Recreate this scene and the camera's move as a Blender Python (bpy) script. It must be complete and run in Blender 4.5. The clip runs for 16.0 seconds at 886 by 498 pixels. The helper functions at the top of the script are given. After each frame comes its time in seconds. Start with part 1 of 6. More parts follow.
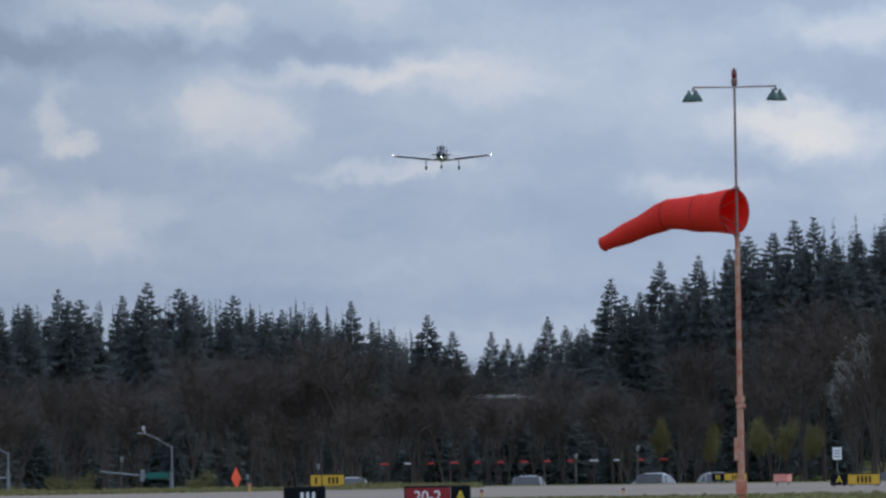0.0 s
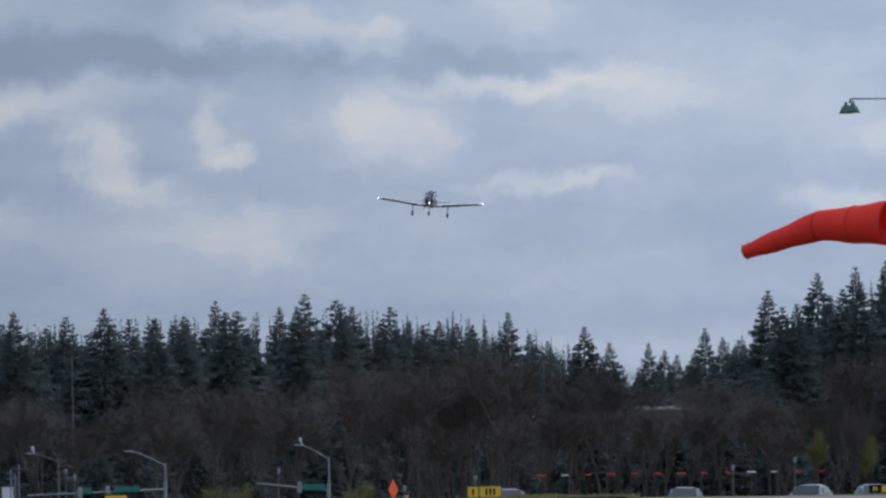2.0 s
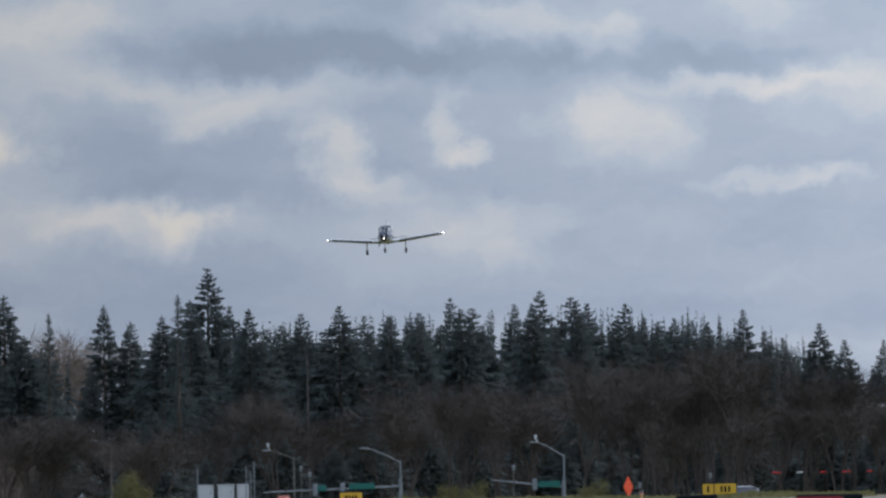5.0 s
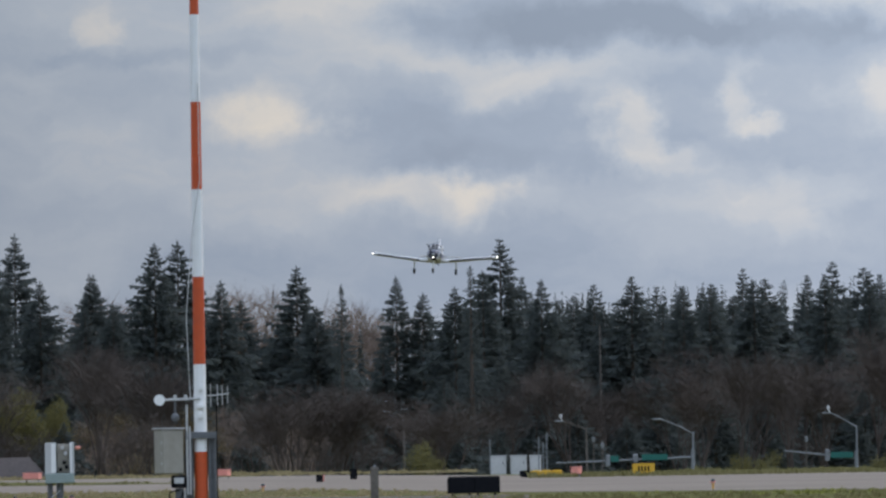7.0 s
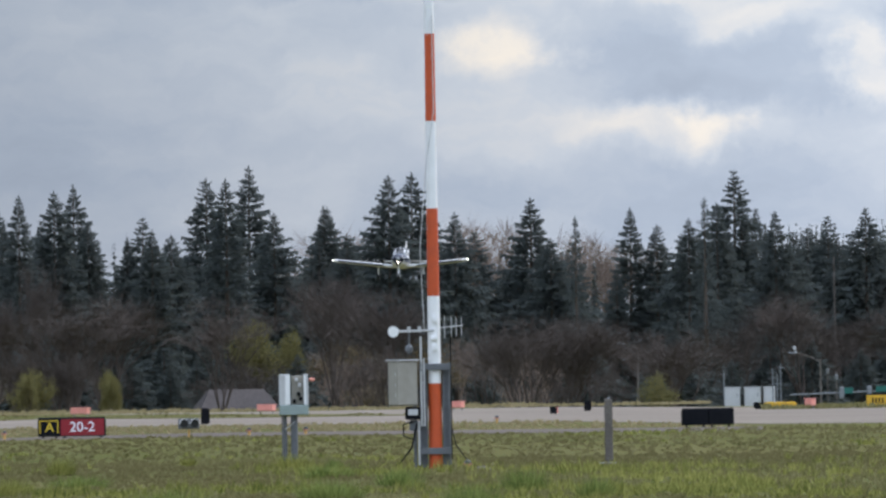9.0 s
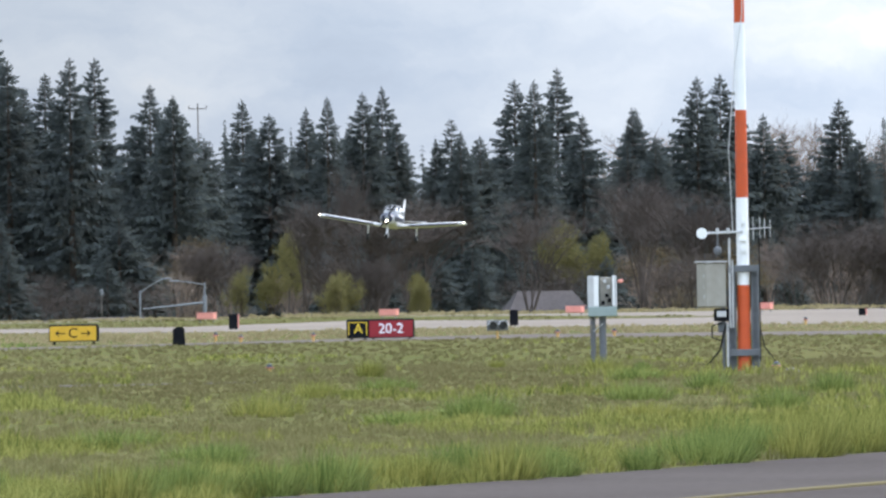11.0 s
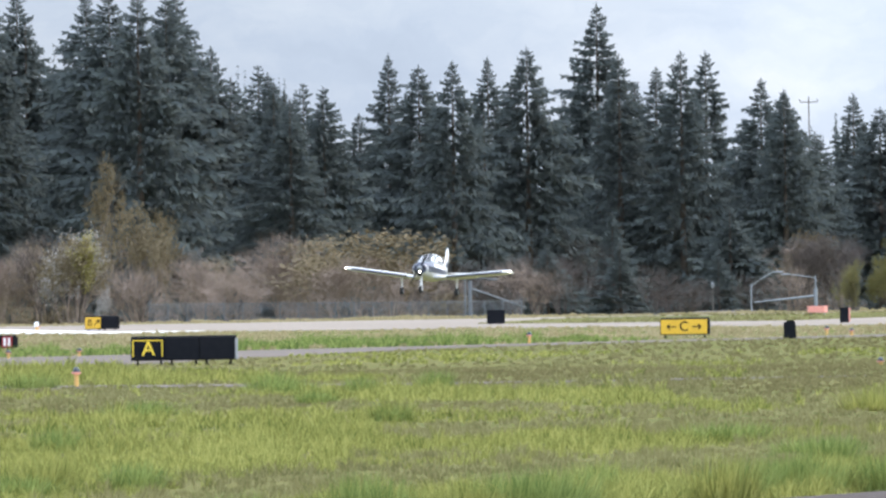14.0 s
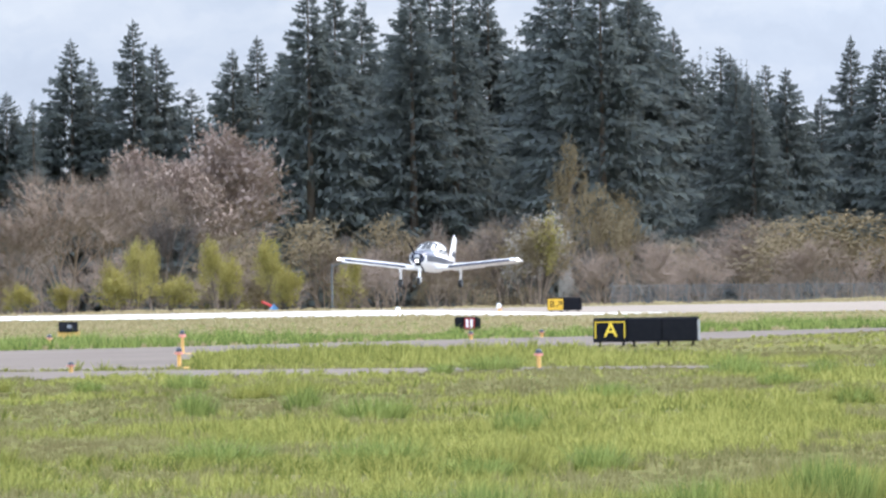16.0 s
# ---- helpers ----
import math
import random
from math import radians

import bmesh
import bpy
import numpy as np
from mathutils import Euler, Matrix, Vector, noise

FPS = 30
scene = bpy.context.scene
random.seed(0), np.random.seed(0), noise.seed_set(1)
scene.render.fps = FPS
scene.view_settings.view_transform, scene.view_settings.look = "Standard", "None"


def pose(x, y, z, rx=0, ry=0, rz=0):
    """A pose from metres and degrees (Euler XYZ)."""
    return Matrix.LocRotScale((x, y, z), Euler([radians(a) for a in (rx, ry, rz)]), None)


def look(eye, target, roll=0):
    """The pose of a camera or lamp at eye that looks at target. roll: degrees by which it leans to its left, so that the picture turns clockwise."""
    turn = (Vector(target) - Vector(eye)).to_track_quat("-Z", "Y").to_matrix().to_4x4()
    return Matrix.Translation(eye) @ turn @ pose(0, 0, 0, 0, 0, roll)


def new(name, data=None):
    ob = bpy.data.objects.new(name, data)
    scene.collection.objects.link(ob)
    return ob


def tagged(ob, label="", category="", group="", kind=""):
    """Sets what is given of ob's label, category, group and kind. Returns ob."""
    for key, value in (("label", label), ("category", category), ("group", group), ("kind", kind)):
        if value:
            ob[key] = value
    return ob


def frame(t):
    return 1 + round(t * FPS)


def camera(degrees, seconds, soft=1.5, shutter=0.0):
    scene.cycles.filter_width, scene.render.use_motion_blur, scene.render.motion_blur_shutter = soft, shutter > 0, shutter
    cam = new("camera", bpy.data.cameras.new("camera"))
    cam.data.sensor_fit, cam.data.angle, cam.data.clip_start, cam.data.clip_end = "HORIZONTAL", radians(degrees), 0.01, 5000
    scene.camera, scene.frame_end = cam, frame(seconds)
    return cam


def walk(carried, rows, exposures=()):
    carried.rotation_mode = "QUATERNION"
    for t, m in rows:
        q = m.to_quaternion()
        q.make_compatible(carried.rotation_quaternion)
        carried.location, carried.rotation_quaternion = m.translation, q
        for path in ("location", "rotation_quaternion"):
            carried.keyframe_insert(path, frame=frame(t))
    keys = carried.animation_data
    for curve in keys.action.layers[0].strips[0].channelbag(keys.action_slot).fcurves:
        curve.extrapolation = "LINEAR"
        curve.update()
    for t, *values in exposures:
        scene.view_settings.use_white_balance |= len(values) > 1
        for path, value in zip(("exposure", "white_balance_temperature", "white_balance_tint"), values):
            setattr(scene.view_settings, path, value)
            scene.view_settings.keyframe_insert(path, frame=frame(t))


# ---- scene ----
# ---------------------------------------------------------------- camera
cam = camera(5.0, 16.0, soft=2.6)
EYE = Vector((0.0, 0.0, 2.1))
# seconds, bearing and elevation of the lens axis in degrees
PATH = [(0, 13.0057, 1.0828), (0.5, 12.8913, 1.1115), (1, 12.5232, 1.1332), (1.5, 12.3079, 1.1547), (2, 12.1203, 1.1634), (2.5, 11.6819, 1.1612), 
        (3, 11.3562, 1.1651), (3.2, 11.2404, 1.1702), (5.3, 10.61, 1.1748), (5.5, 10.4445, 1.1785), (6, 10.0514, 1.1396), (6.5, 9.666, 1.1134), 
        (7, 9.1393, 1.0332), (7.5, 8.7428, 0.8644), (8, 8.6591, 0.8008), (8.5, 8.073, 0.7026), (8.7, 7.9579, 0.7043), (10.8, 6.2887, 0.1368), 
        (11, 6.0608, 0.1453), (11.5, 5.5394, 0.1647), (12, 4.7745, 0.1617), (12.5, 4.1513, 0.1671), (13, 3.8397, 0.1614), (13.5, 3.2759, 0.1661), 
        (14, 2.6117, 0.1676), (14.5, 2.0184, 0.1555), (15, 1.4146, 0.1133), (15.5, 0.8328, 0.1016), (16, 0.0, 0.1085)]


def aim(t, az, el):
    a, e = radians(az), radians(el)
    return t, look(EYE, EYE + 500 * Vector((math.sin(a), math.cos(a), math.tan(e))), -1.0)


walk(cam, [aim(*row) for row in PATH],
     exposures=[(0.0, -0.34, 6050, 12), (3.2, -0.32, 6150, 12), (6.5, -0.18, 6500, 12), (8.5, 0.18, 6650, 12), (10.8, 0.93, 6700, 11), (13.0, 1.2, 6700, 11), (14.0, 1.36, 6700, 11), (16.0, 1.55, 6750, 13)])


def spot(az, d, z=0.0):
    """A place from its bearing in degrees, its distance and its height."""
    a = radians(az)
    return Vector((d * math.sin(a), d * math.cos(a), z))


# ---------------------------------------------------------------- sky and sun
SUN_AZ, SUN_EL = 62.0, 46.0
# clouds: bearing and elevation (1/17956 rad), half width, half height, weight
BRIGHT = [(3482, 763, 130, 50, 0.8), (3671, 729, 60, 40, 0.6), (3203, 547, 58, 64, 0.75), (3257, 481, 90, 26, 0.6), (3399, 589, 34, 64, 0.45), 
        (3443, 540, 40, 18, 0.7), (3709, 574, 120, 65, 0.6), (3910, 650, 170, 22, 0.6), (4140, 636, 180, 45, 0.5), (3977, 481, 150, 16, 0.6), 
        (2999, 606, 130, 30, 0.5), (2866, 418, 160, 45, 0.6), (3416, 409, 150, 45, 0.45), (3500, 357, 45, 35, 0.35), (4726, 554, 150, 50, 1), 
        (4789, 718, 120, 45, 0.7), (4504, 438, 120, 30, 0.6), (2554, 555, 110, 45, 0.6)]
BRIGHT_WEST = [(2722, 432, 110, 30, 0.33), (2932, 424, 60, 40, 0.39), (2257, 720, 45, 45, 0.52), (2698, 763, 170, 75, 0.72), (2894, 649, 430, 24, 0.26), 
        (2568, 573, 110, 50, 0.39), (2920, 392, 60, 50, 0.2), (3947, 789, 110, 40, 0.39)]
BRIGHT_MIDDLE = [(2500, 600, 330, 200, 0.34), (2330, 420, 260, 120, 0.12), (870, 260, 330, 110, 0.08)]
GREY = [(3131, 724, 470, 42, 1.0), (3831, 696, 260, 22, 0.4), (3538, 512, 190, 55, 0.55), (2977, 476, 260, 28, 0.5), (3299, 571, 60, 60, 0.4), 
        (3628, 703, 330, 35, 0.3), (3996, 592, 150, 60, 0.3), (4395, 525, 170, 50, 0.4), (3137, 710, 300, 35, 0.5), (2884, 545, 260, 60, 0.35), 
        (2336, 674, 220, 20, 0.5), (3773, 242, 900, 45, 0.35)]


def make_world():
    w = bpy.data.worlds.new("sky")
    scene.world = w
    w.use_nodes = True
    nt = w.node_tree
    nt.nodes.clear()
    n, l = nt.nodes.new, nt.links.new

    def math_node(op, a, b=None, clamp=False):
        m = n("ShaderNodeMath")
        m.operation, m.use_clamp = op, clamp
        for i, v in enumerate((a, b)):
            if v is None:
                continue
            if isinstance(v, (int, float)):
                m.inputs[i].default_value = v
            else:
                l(v, m.inputs[i])
        return m.outputs[0]

    def vec(op, a, b):
        m = n("ShaderNodeVectorMath")
        m.operation = op
        for i, v in enumerate((a, b)):
            if v is None:
                continue
            if isinstance(v, (tuple, list)):
                m.inputs[i].default_value = v
            else:
                l(v, m.inputs[i])
        return m

    def noise_tex(v, scale, detail, rough):
        t = n("ShaderNodeTexNoise")
        t.inputs["Scale"].default_value, t.inputs["Detail"].default_value = scale, detail
        t.inputs["Roughness"].default_value = rough
        l(v, t.inputs["Vector"])
        return t

    sky = n("ShaderNodeTexSky")
    sky.sky_type, sky.sun_disc = "NISHITA", False
    sky.sun_elevation, sky.sun_rotation = radians(SUN_EL), radians(SUN_AZ)
    sky.air_density, sky.dust_density = 1.0, 1.5
    tc = n("ShaderNodeTexCoord")
    sep = n("ShaderNodeSeparateXYZ")
    l(tc.outputs["Generated"], sep.inputs[0])
    az = math_node("ARCTAN2", sep.outputs[0], sep.outputs[1])
    com = n("ShaderNodeCombineXYZ")
    l(math_node("MULTIPLY", az, 17.956), com.inputs[0])
    l(math_node("MULTIPLY", sep.outputs[2], 17.956), com.inputs[1])
    # ragged edges: bend the map by a fine and a coarse noise
    w1 = noise_tex(com.outputs[0], 6.0, 7.0, 0.62)
    off = vec("MULTIPLY", vec("SUBTRACT", w1.outputs["Color"], (0.5, 0.5, 0.5)).outputs[0], (0.27, 0.15, 0.0))
    p = vec("ADD", com.outputs[0], off.outputs[0]).outputs[0]
    total = None
    for rows, sign in ((BRIGHT + BRIGHT_WEST + BRIGHT_MIDDLE, 1.0), (GREY, -0.6)):
        for u, v, rx, ry, k in rows:
            d = vec("SUBTRACT", p, (u / 1000, v / 1000, 0)).outputs[0]
            d = vec("MULTIPLY", d, (1000 / rx, 1000 / ry, 0)).outputs[0]
            r = vec("LENGTH", d, None).outputs["Value"]
            mr = n("ShaderNodeMapRange")
            mr.interpolation_type = "SMOOTHSTEP"
            l(r, mr.inputs["Value"])
            mr.inputs["From Min"].default_value, mr.inputs["From Max"].default_value = 0.3, 1.55
            mr.inputs["To Min"].default_value, mr.inputs["To Max"].default_value = sign * k, 0.0
            total = mr.outputs[0] if total is None else math_node("ADD", total, mr.outputs[0])
    flat = vec("MULTIPLY", p, (1.0, 2.6, 1.0)).outputs[0]
    big = noise_tex(flat, 1.6, 6.0, 0.58)
    soft = math_node("MULTIPLY", math_node("SUBTRACT", big.outputs["Fac"], 0.5), 1.9)
    level = math_node("ADD", math_node("MULTIPLY", math_node("ADD", math_node("MULTIPLY", total, 0.85), soft), 0.55), 0.40)
    ramp = n("ShaderNodeValToRGB")
    e = ramp.color_ramp.elements
    e[0].position, e[0].color = 0.0, (0.255, 0.33, 0.455, 1)
    e[1].position, e[1].color = 1.0, (0.85, 0.80, 0.725, 1)
    for pos, c in ((0.3, (0.345, 0.432, 0.57, 1)), (0.55, (0.468, 0.543, 0.652, 1)), (0.78, (0.645, 0.665, 0.695, 1))):
        x = e.new(pos)
        x.color = c
    l(level, ramp.inputs[0])
    clear = vec("SCALE", sky.outputs[0], None)
    clear.inputs["Scale"].default_value = 0.1
    mix = n("ShaderNodeMix")
    mix.data_type = "RGBA"
    mix.inputs["Factor"].default_value = 0.86
    l(clear.outputs[0], mix.inputs["A"])
    l(ramp.outputs[0], mix.inputs["B"])
    # the sky brightens towards the sun's side, balancing the exposure's rise westward
    glow = n("ShaderNodeMapRange")
    glow.interpolation_type = "SMOOTHSTEP"
    l(az, glow.inputs["Value"])
    for key, value in (("From Min", 0.0), ("From Max", 0.30), ("To Min", 0.58), ("To Max", 1.28)):
        glow.inputs[key].default_value = value
    bright = vec("SCALE", mix.outputs["Result"], None)
    # and brighter overhead than near the horizon
    over = math_node("ADD", math_node("MULTIPLY", math_node("MAXIMUM", sep.outputs[2], 0.0), 1.1), 1.0)
    # the unseen western sky is raised again to light west-facing sides
    west = n("ShaderNodeMapRange")
    west.interpolation_type = "SMOOTHSTEP"
    l(az, west.inputs["Value"])
    for key, value in (("From Min", -0.9), ("From Max", -0.12), ("To Min", 1.15), ("To Max", 0.54)):
        west.inputs[key].default_value = value
    cover = math_node("MAXIMUM", glow.outputs[0], west.outputs[0])
    # the unseen sky to the south is brightened to fill the woods' shaded side
    south = n("ShaderNodeMapRange")
    south.interpolation_type = "SMOOTHSTEP"
    l(sep.outputs[1], south.inputs["Value"])
    for key, value in (("From Min", 0.5), ("From Max", -0.6), ("To Min", 1.0), ("To Max", 1.35)):
        south.inputs[key].default_value = value
    l(math_node("MULTIPLY", math_node("MULTIPLY", cover, over), south.outputs[0]), bright.inputs["Scale"])
    bg = n("ShaderNodeBackground")
    bg.inputs["Strength"].default_value = 1.0
    l(bright.outputs[0], bg.inputs["Color"])
    out = n("ShaderNodeOutputWorld")
    l(bg.outputs[0], out.inputs[0])


make_world()
sun_data = bpy.data.lights.new("sun", "SUN")
sun_data.energy, sun_data.angle, sun_data.color = 1.3, radians(2.5), (1.0, 0.95, 0.87)
sun = new("sun", sun_data)
sun.matrix_world = look(spot(SUN_AZ, 400, 400 * math.tan(radians(SUN_EL))), (0, 0, 0))


# ---------------------------------------------------------------- materials
def material(name, base, other=None, rough=0.8, metal=0.0, scale=1.0, fine=20.0, bump=0.0, per=None, amount=1.0,
             translucent=0.0, emit=None, coat=0.0, spec=0.35):
    """base and other are mixed by two scales of noise; per: 'island' or 'object' adds a random share."""
    m = bpy.data.materials.new(name)
    m.use_nodes = True
    nt = m.node_tree
    n, l = nt.nodes.new, nt.links.new
    b = nt.nodes["Principled BSDF"]
    b.inputs["Roughness"].default_value, b.inputs["Metallic"].default_value = rough, metal
    b.inputs["Coat Weight"].default_value, b.inputs["Specular IOR Level"].default_value = coat, spec
    if emit:
        b.inputs["Emission Color"].default_value = (*emit[:3], 1)
        b.inputs["Emission Strength"].default_value = emit[3]
    if other is None:
        other = tuple(c * 0.8 for c in base)
    tc = n("ShaderNodeTexCoord")
    t1, t2 = n("ShaderNodeTexNoise"), n("ShaderNodeTexNoise")
    t1.inputs["Scale"].default_value, t1.inputs["Detail"].default_value = scale, 4
    t2.inputs["Scale"].default_value, t2.inputs["Detail"].default_value = fine, 5
    for t in (t1, t2):
        l(tc.outputs["Object"], t.inputs["Vector"])
    add = n("ShaderNodeMath")
    add.operation = "ADD"
    l(t1.outputs["Fac"], add.inputs[0])
    l(t2.outputs["Fac"], add.inputs[1])
    value = add.outputs[0]
    lo, hi = 0.72, 1.28
    if per:
        src = n("ShaderNodeNewGeometry").outputs["Random Per Island"] if per == "island" else n("ShaderNodeObjectInfo").outputs["Random"]
        a2 = n("ShaderNodeMath")
        a2.operation = "ADD"
        l(value, a2.inputs[0])
        l(src, a2.inputs[1])
        value, lo, hi = a2.outputs[0], 0.9, 2.1
    mr = n("ShaderNodeMapRange")
    mr.inputs["From Min"].default_value, mr.inputs["From Max"].default_value = lo, hi
    mr.inputs["To Max"].default_value = amount
    l(value, mr.inputs["Value"])
    mix = n("ShaderNodeMix")
    mix.data_type = "RGBA"
    mix.inputs["A"].default_value, mix.inputs["B"].default_value = (*base, 1), (*other, 1)
    l(mr.outputs[0], mix.inputs["Factor"])
    l(mix.outputs["Result"], b.inputs["Base Color"])
    if bump:
        bp = n("ShaderNodeBump")
        bp.inputs["Strength"].default_value, bp.inputs["Distance"].default_value = bump, 0.02
        l(t2.outputs["Fac"], bp.inputs["Height"])
        l(bp.outputs[0], b.inputs["Normal"])
    if translucent:
        tr, mx = n("ShaderNodeBsdfTranslucent"), n("ShaderNodeMixShader")
        mx.inputs[0].default_value = translucent
        l(mix.outputs["Result"], tr.inputs["Color"])
        l(b.outputs[0], mx.inputs[1])
        l(tr.outputs[0], mx.inputs[2])
        l(mx.outputs[0], nt.nodes["Material Output"].inputs[0])
    return m


M_SOIL = material("grass_soil", (0.080, 0.088, 0.025), (0.128, 0.114, 0.044), 0.95, scale=0.06, fine=0.7, bump=0.3, spec=0.03)
M_GRASS = material("grass_blades", (0.108, 0.104, 0.038), (0.275, 0.246, 0.118), 0.6, scale=0.05, fine=0.35, per="island", translucent=0.35, spec=0.03)
M_LUSH = material("lush_blades", (0.076, 0.096, 0.019), (0.375, 0.362, 0.112), 0.6, scale=0.08, fine=0.5, per="island", translucent=0.35, spec=0.03)
M_OLIVE = material("olive_grass", (0.120, 0.106, 0.044), (0.220, 0.190, 0.090), 0.75, scale=0.05, fine=0.4, per="island", translucent=0.2, spec=0.03)
M_TUFT = material("tuft_blades", (0.050, 0.088, 0.018), (0.300, 0.345, 0.110), 0.65, scale=0.4, fine=2.0, per="island", translucent=0.25, spec=0.03)
M_DRY = material("dry_grass", (0.245, 0.205, 0.105), (0.41, 0.335, 0.195), 0.7, scale=0.04, fine=0.3, per="island", translucent=0.3, spec=0.03)
M_RUNWAY = material("runway_concrete", (0.185, 0.156, 0.128), (0.25, 0.212, 0.178), 0.85, scale=0.08, fine=2.0, spec=0.03)
M_TAXI = material("taxiway_asphalt", (0.112, 0.094, 0.081), (0.155, 0.131, 0.114), 0.85, scale=0.1, fine=4.0, spec=0.03)
M_APRON = material("apron_asphalt", (0.064, 0.053, 0.048), (0.094, 0.080, 0.073), 0.9, scale=0.2, fine=8.0, bump=0.3, spec=0.03)
M_ROAD = material("road_asphalt", (0.06, 0.06, 0.06), (0.09, 0.09, 0.09), 0.9, scale=0.1, fine=2.0, spec=0.03)
# near-white that paints the glare of sunlit runway concrete
M_SHIMMER = material("shimmer_white", (0.66, 0.65, 0.62), (0.50, 0.49, 0.46), 0.7, scale=0.4, fine=3.0, spec=0.03)
M_YLINE = material("yellow_marking", (0.17, 0.14, 0.065), (0.12, 0.10, 0.06), 0.7, scale=0.5, fine=5.0, spec=0.03)
# needles are lifted and blued to put the distance haze into their colour
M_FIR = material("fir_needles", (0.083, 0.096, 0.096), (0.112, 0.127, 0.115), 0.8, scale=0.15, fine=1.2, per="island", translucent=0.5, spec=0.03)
M_BARK = material("fir_bark", (0.075, 0.058, 0.045), (0.12, 0.095, 0.075), 0.95, scale=0.8, fine=6.0, bump=0.4)
# darkened mainly to paint cloud shade on the eastern brush
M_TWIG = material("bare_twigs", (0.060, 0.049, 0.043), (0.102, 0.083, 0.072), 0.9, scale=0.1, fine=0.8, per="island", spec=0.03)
M_TWIG_GREY = material("grey_twigs", (0.152, 0.116, 0.094), (0.275, 0.212, 0.172), 0.9, scale=0.1, fine=0.8, per="island", spec=0.03)
M_BUD = material("pink_buds", (0.204, 0.153, 0.128), (0.323, 0.255, 0.221), 0.85, scale=0.1, fine=0.8, per="island", spec=0.03)
M_YOUNG = material("young_leaves", (0.19, 0.168, 0.048), (0.36, 0.31, 0.11), 0.7, scale=0.15, fine=0.9, per="island", translucent=0.3, spec=0.03)
M_OLIVE_LEAF = material("olive_leaves", (0.12, 0.11, 0.042), (0.22, 0.195, 0.085), 0.8, scale=0.15, fine=0.9, per="island", translucent=0.3, spec=0.03)
M_OCHRE = material("ochre_leaves", (0.125, 0.098, 0.058), (0.205, 0.162, 0.104), 0.8, scale=0.15, fine=0.9, per="island", translucent=0.2, spec=0.03)
M_BLOSSOM = material("white_blossom", (0.20, 0.18, 0.155), (0.36, 0.335, 0.305), 0.8, scale=0.2, fine=1.0, per="island", translucent=0.2, spec=0.03)
M_WHITE = material("white_paint", (0.80, 0.80, 0.79), (0.70, 0.70, 0.69), 0.35, scale=0.5, fine=5.0, amount=0.5)
M_PLANE_WHITE = material("gloss_white_paint", (0.70, 0.69, 0.68), (0.60, 0.59, 0.58), 0.38, scale=0.6, fine=6.0, amount=0.5, coat=0.15)
M_NAVY = material("dark_blue_paint", (0.02, 0.025, 0.05), (0.03, 0.035, 0.065), 0.3, coat=0.4)
M_ORANGE = material("aviation_orange", (0.56, 0.085, 0.02), (0.45, 0.075, 0.025), 0.5, scale=0.8, fine=7.0)
M_RUST = material("weathered_orange_paint", (0.42, 0.115, 0.06), (0.52, 0.32, 0.23), 0.7, scale=1.5, fine=9.0, bump=0.2)
M_RUSTPIPE = material("rusty_pipe", (0.20, 0.10, 0.075), (0.30, 0.22, 0.19), 0.7, scale=1.5, fine=9.0)
M_SOCK = material("windsock_fabric", (0.90, 0.05, 0.03), (0.80, 0.042, 0.026), 0.75, scale=1.2, fine=9.0, translucent=0.35)
M_SEAM = material("seam_fabric", (0.26, 0.012, 0.01), None, 0.8)
M_GREEN_ENAMEL = material("green_enamel", (0.03, 0.07, 0.055), (0.05, 0.09, 0.075), 0.4)
M_REDGLASS = material("red_glass", (0.22, 0.012, 0.015), (0.12, 0.01, 0.012), 0.15, coat=0.5)
M_STEEL = material("galvanised_steel", (0.24, 0.255, 0.265), (0.17, 0.18, 0.19), 0.65, 0.3, scale=1.0, fine=8.0)
M_DARKSTEEL = material("grey_painted_post", (0.135, 0.142, 0.15), (0.095, 0.10, 0.108), 0.6, scale=1.0, fine=8.0)
M_TAN = material("tan_cabinet_paint", (0.33, 0.31, 0.265), (0.27, 0.25, 0.21), 0.55, scale=0.9, fine=6.0)
M_GREYBOX = material("light_grey_cabinet", (0.52, 0.52, 0.515), (0.43, 0.43, 0.425), 0.5, scale=0.9, fine=6.0)
M_SAGE = material("sage_paint", (0.28, 0.34, 0.32), (0.23, 0.28, 0.265), 0.6, scale=0.9, fine=6.0)
M_BLACK = material("black_paint", (0.008, 0.009, 0.011), (0.014, 0.014, 0.016), 0.95, scale=0.9, fine=6.0, spec=0.03)
M_RUBBER = material("black_rubber", (0.015, 0.015, 0.016), (0.03, 0.03, 0.03), 0.8)
M_SIGNRED = material("red_sign_face", (0.26, 0.010, 0.016), (0.21, 0.008, 0.013), 0.45, scale=0.6, fine=5.0)
M_SIGNYEL = material("yellow_sign_face", (0.62, 0.36, 0.022), (0.52, 0.30, 0.022), 0.45, scale=0.6, fine=5.0)
M_SIGNWHITE = material("white_legend", (0.82, 0.82, 0.82), None, 0.5)
M_GLYPHYEL = material("yellow_legend", (0.75, 0.52, 0.04), None, 0.5)
M_PAPI = material("salmon_orange_housing", (0.76, 0.31, 0.245), (0.66, 0.26, 0.205), 0.6, scale=0.6, fine=5.0)
M_STAKE = material("orange_yellow_stake", (0.62, 0.36, 0.11), (0.52, 0.30, 0.10), 0.6)
M_WOOD = material("weathered_wood", (0.092, 0.080, 0.070), (0.155, 0.136, 0.118), 0.9, scale=2.0, fine=14.0, bump=0.4)
M_CONC = material("grey_concrete", (0.28, 0.27, 0.25), (0.36, 0.35, 0.33), 0.9, scale=1.0, fine=8.0)
M_LENS = material("dark_lens", (0.02, 0.022, 0.026), None, 0.12, coat=0.5)
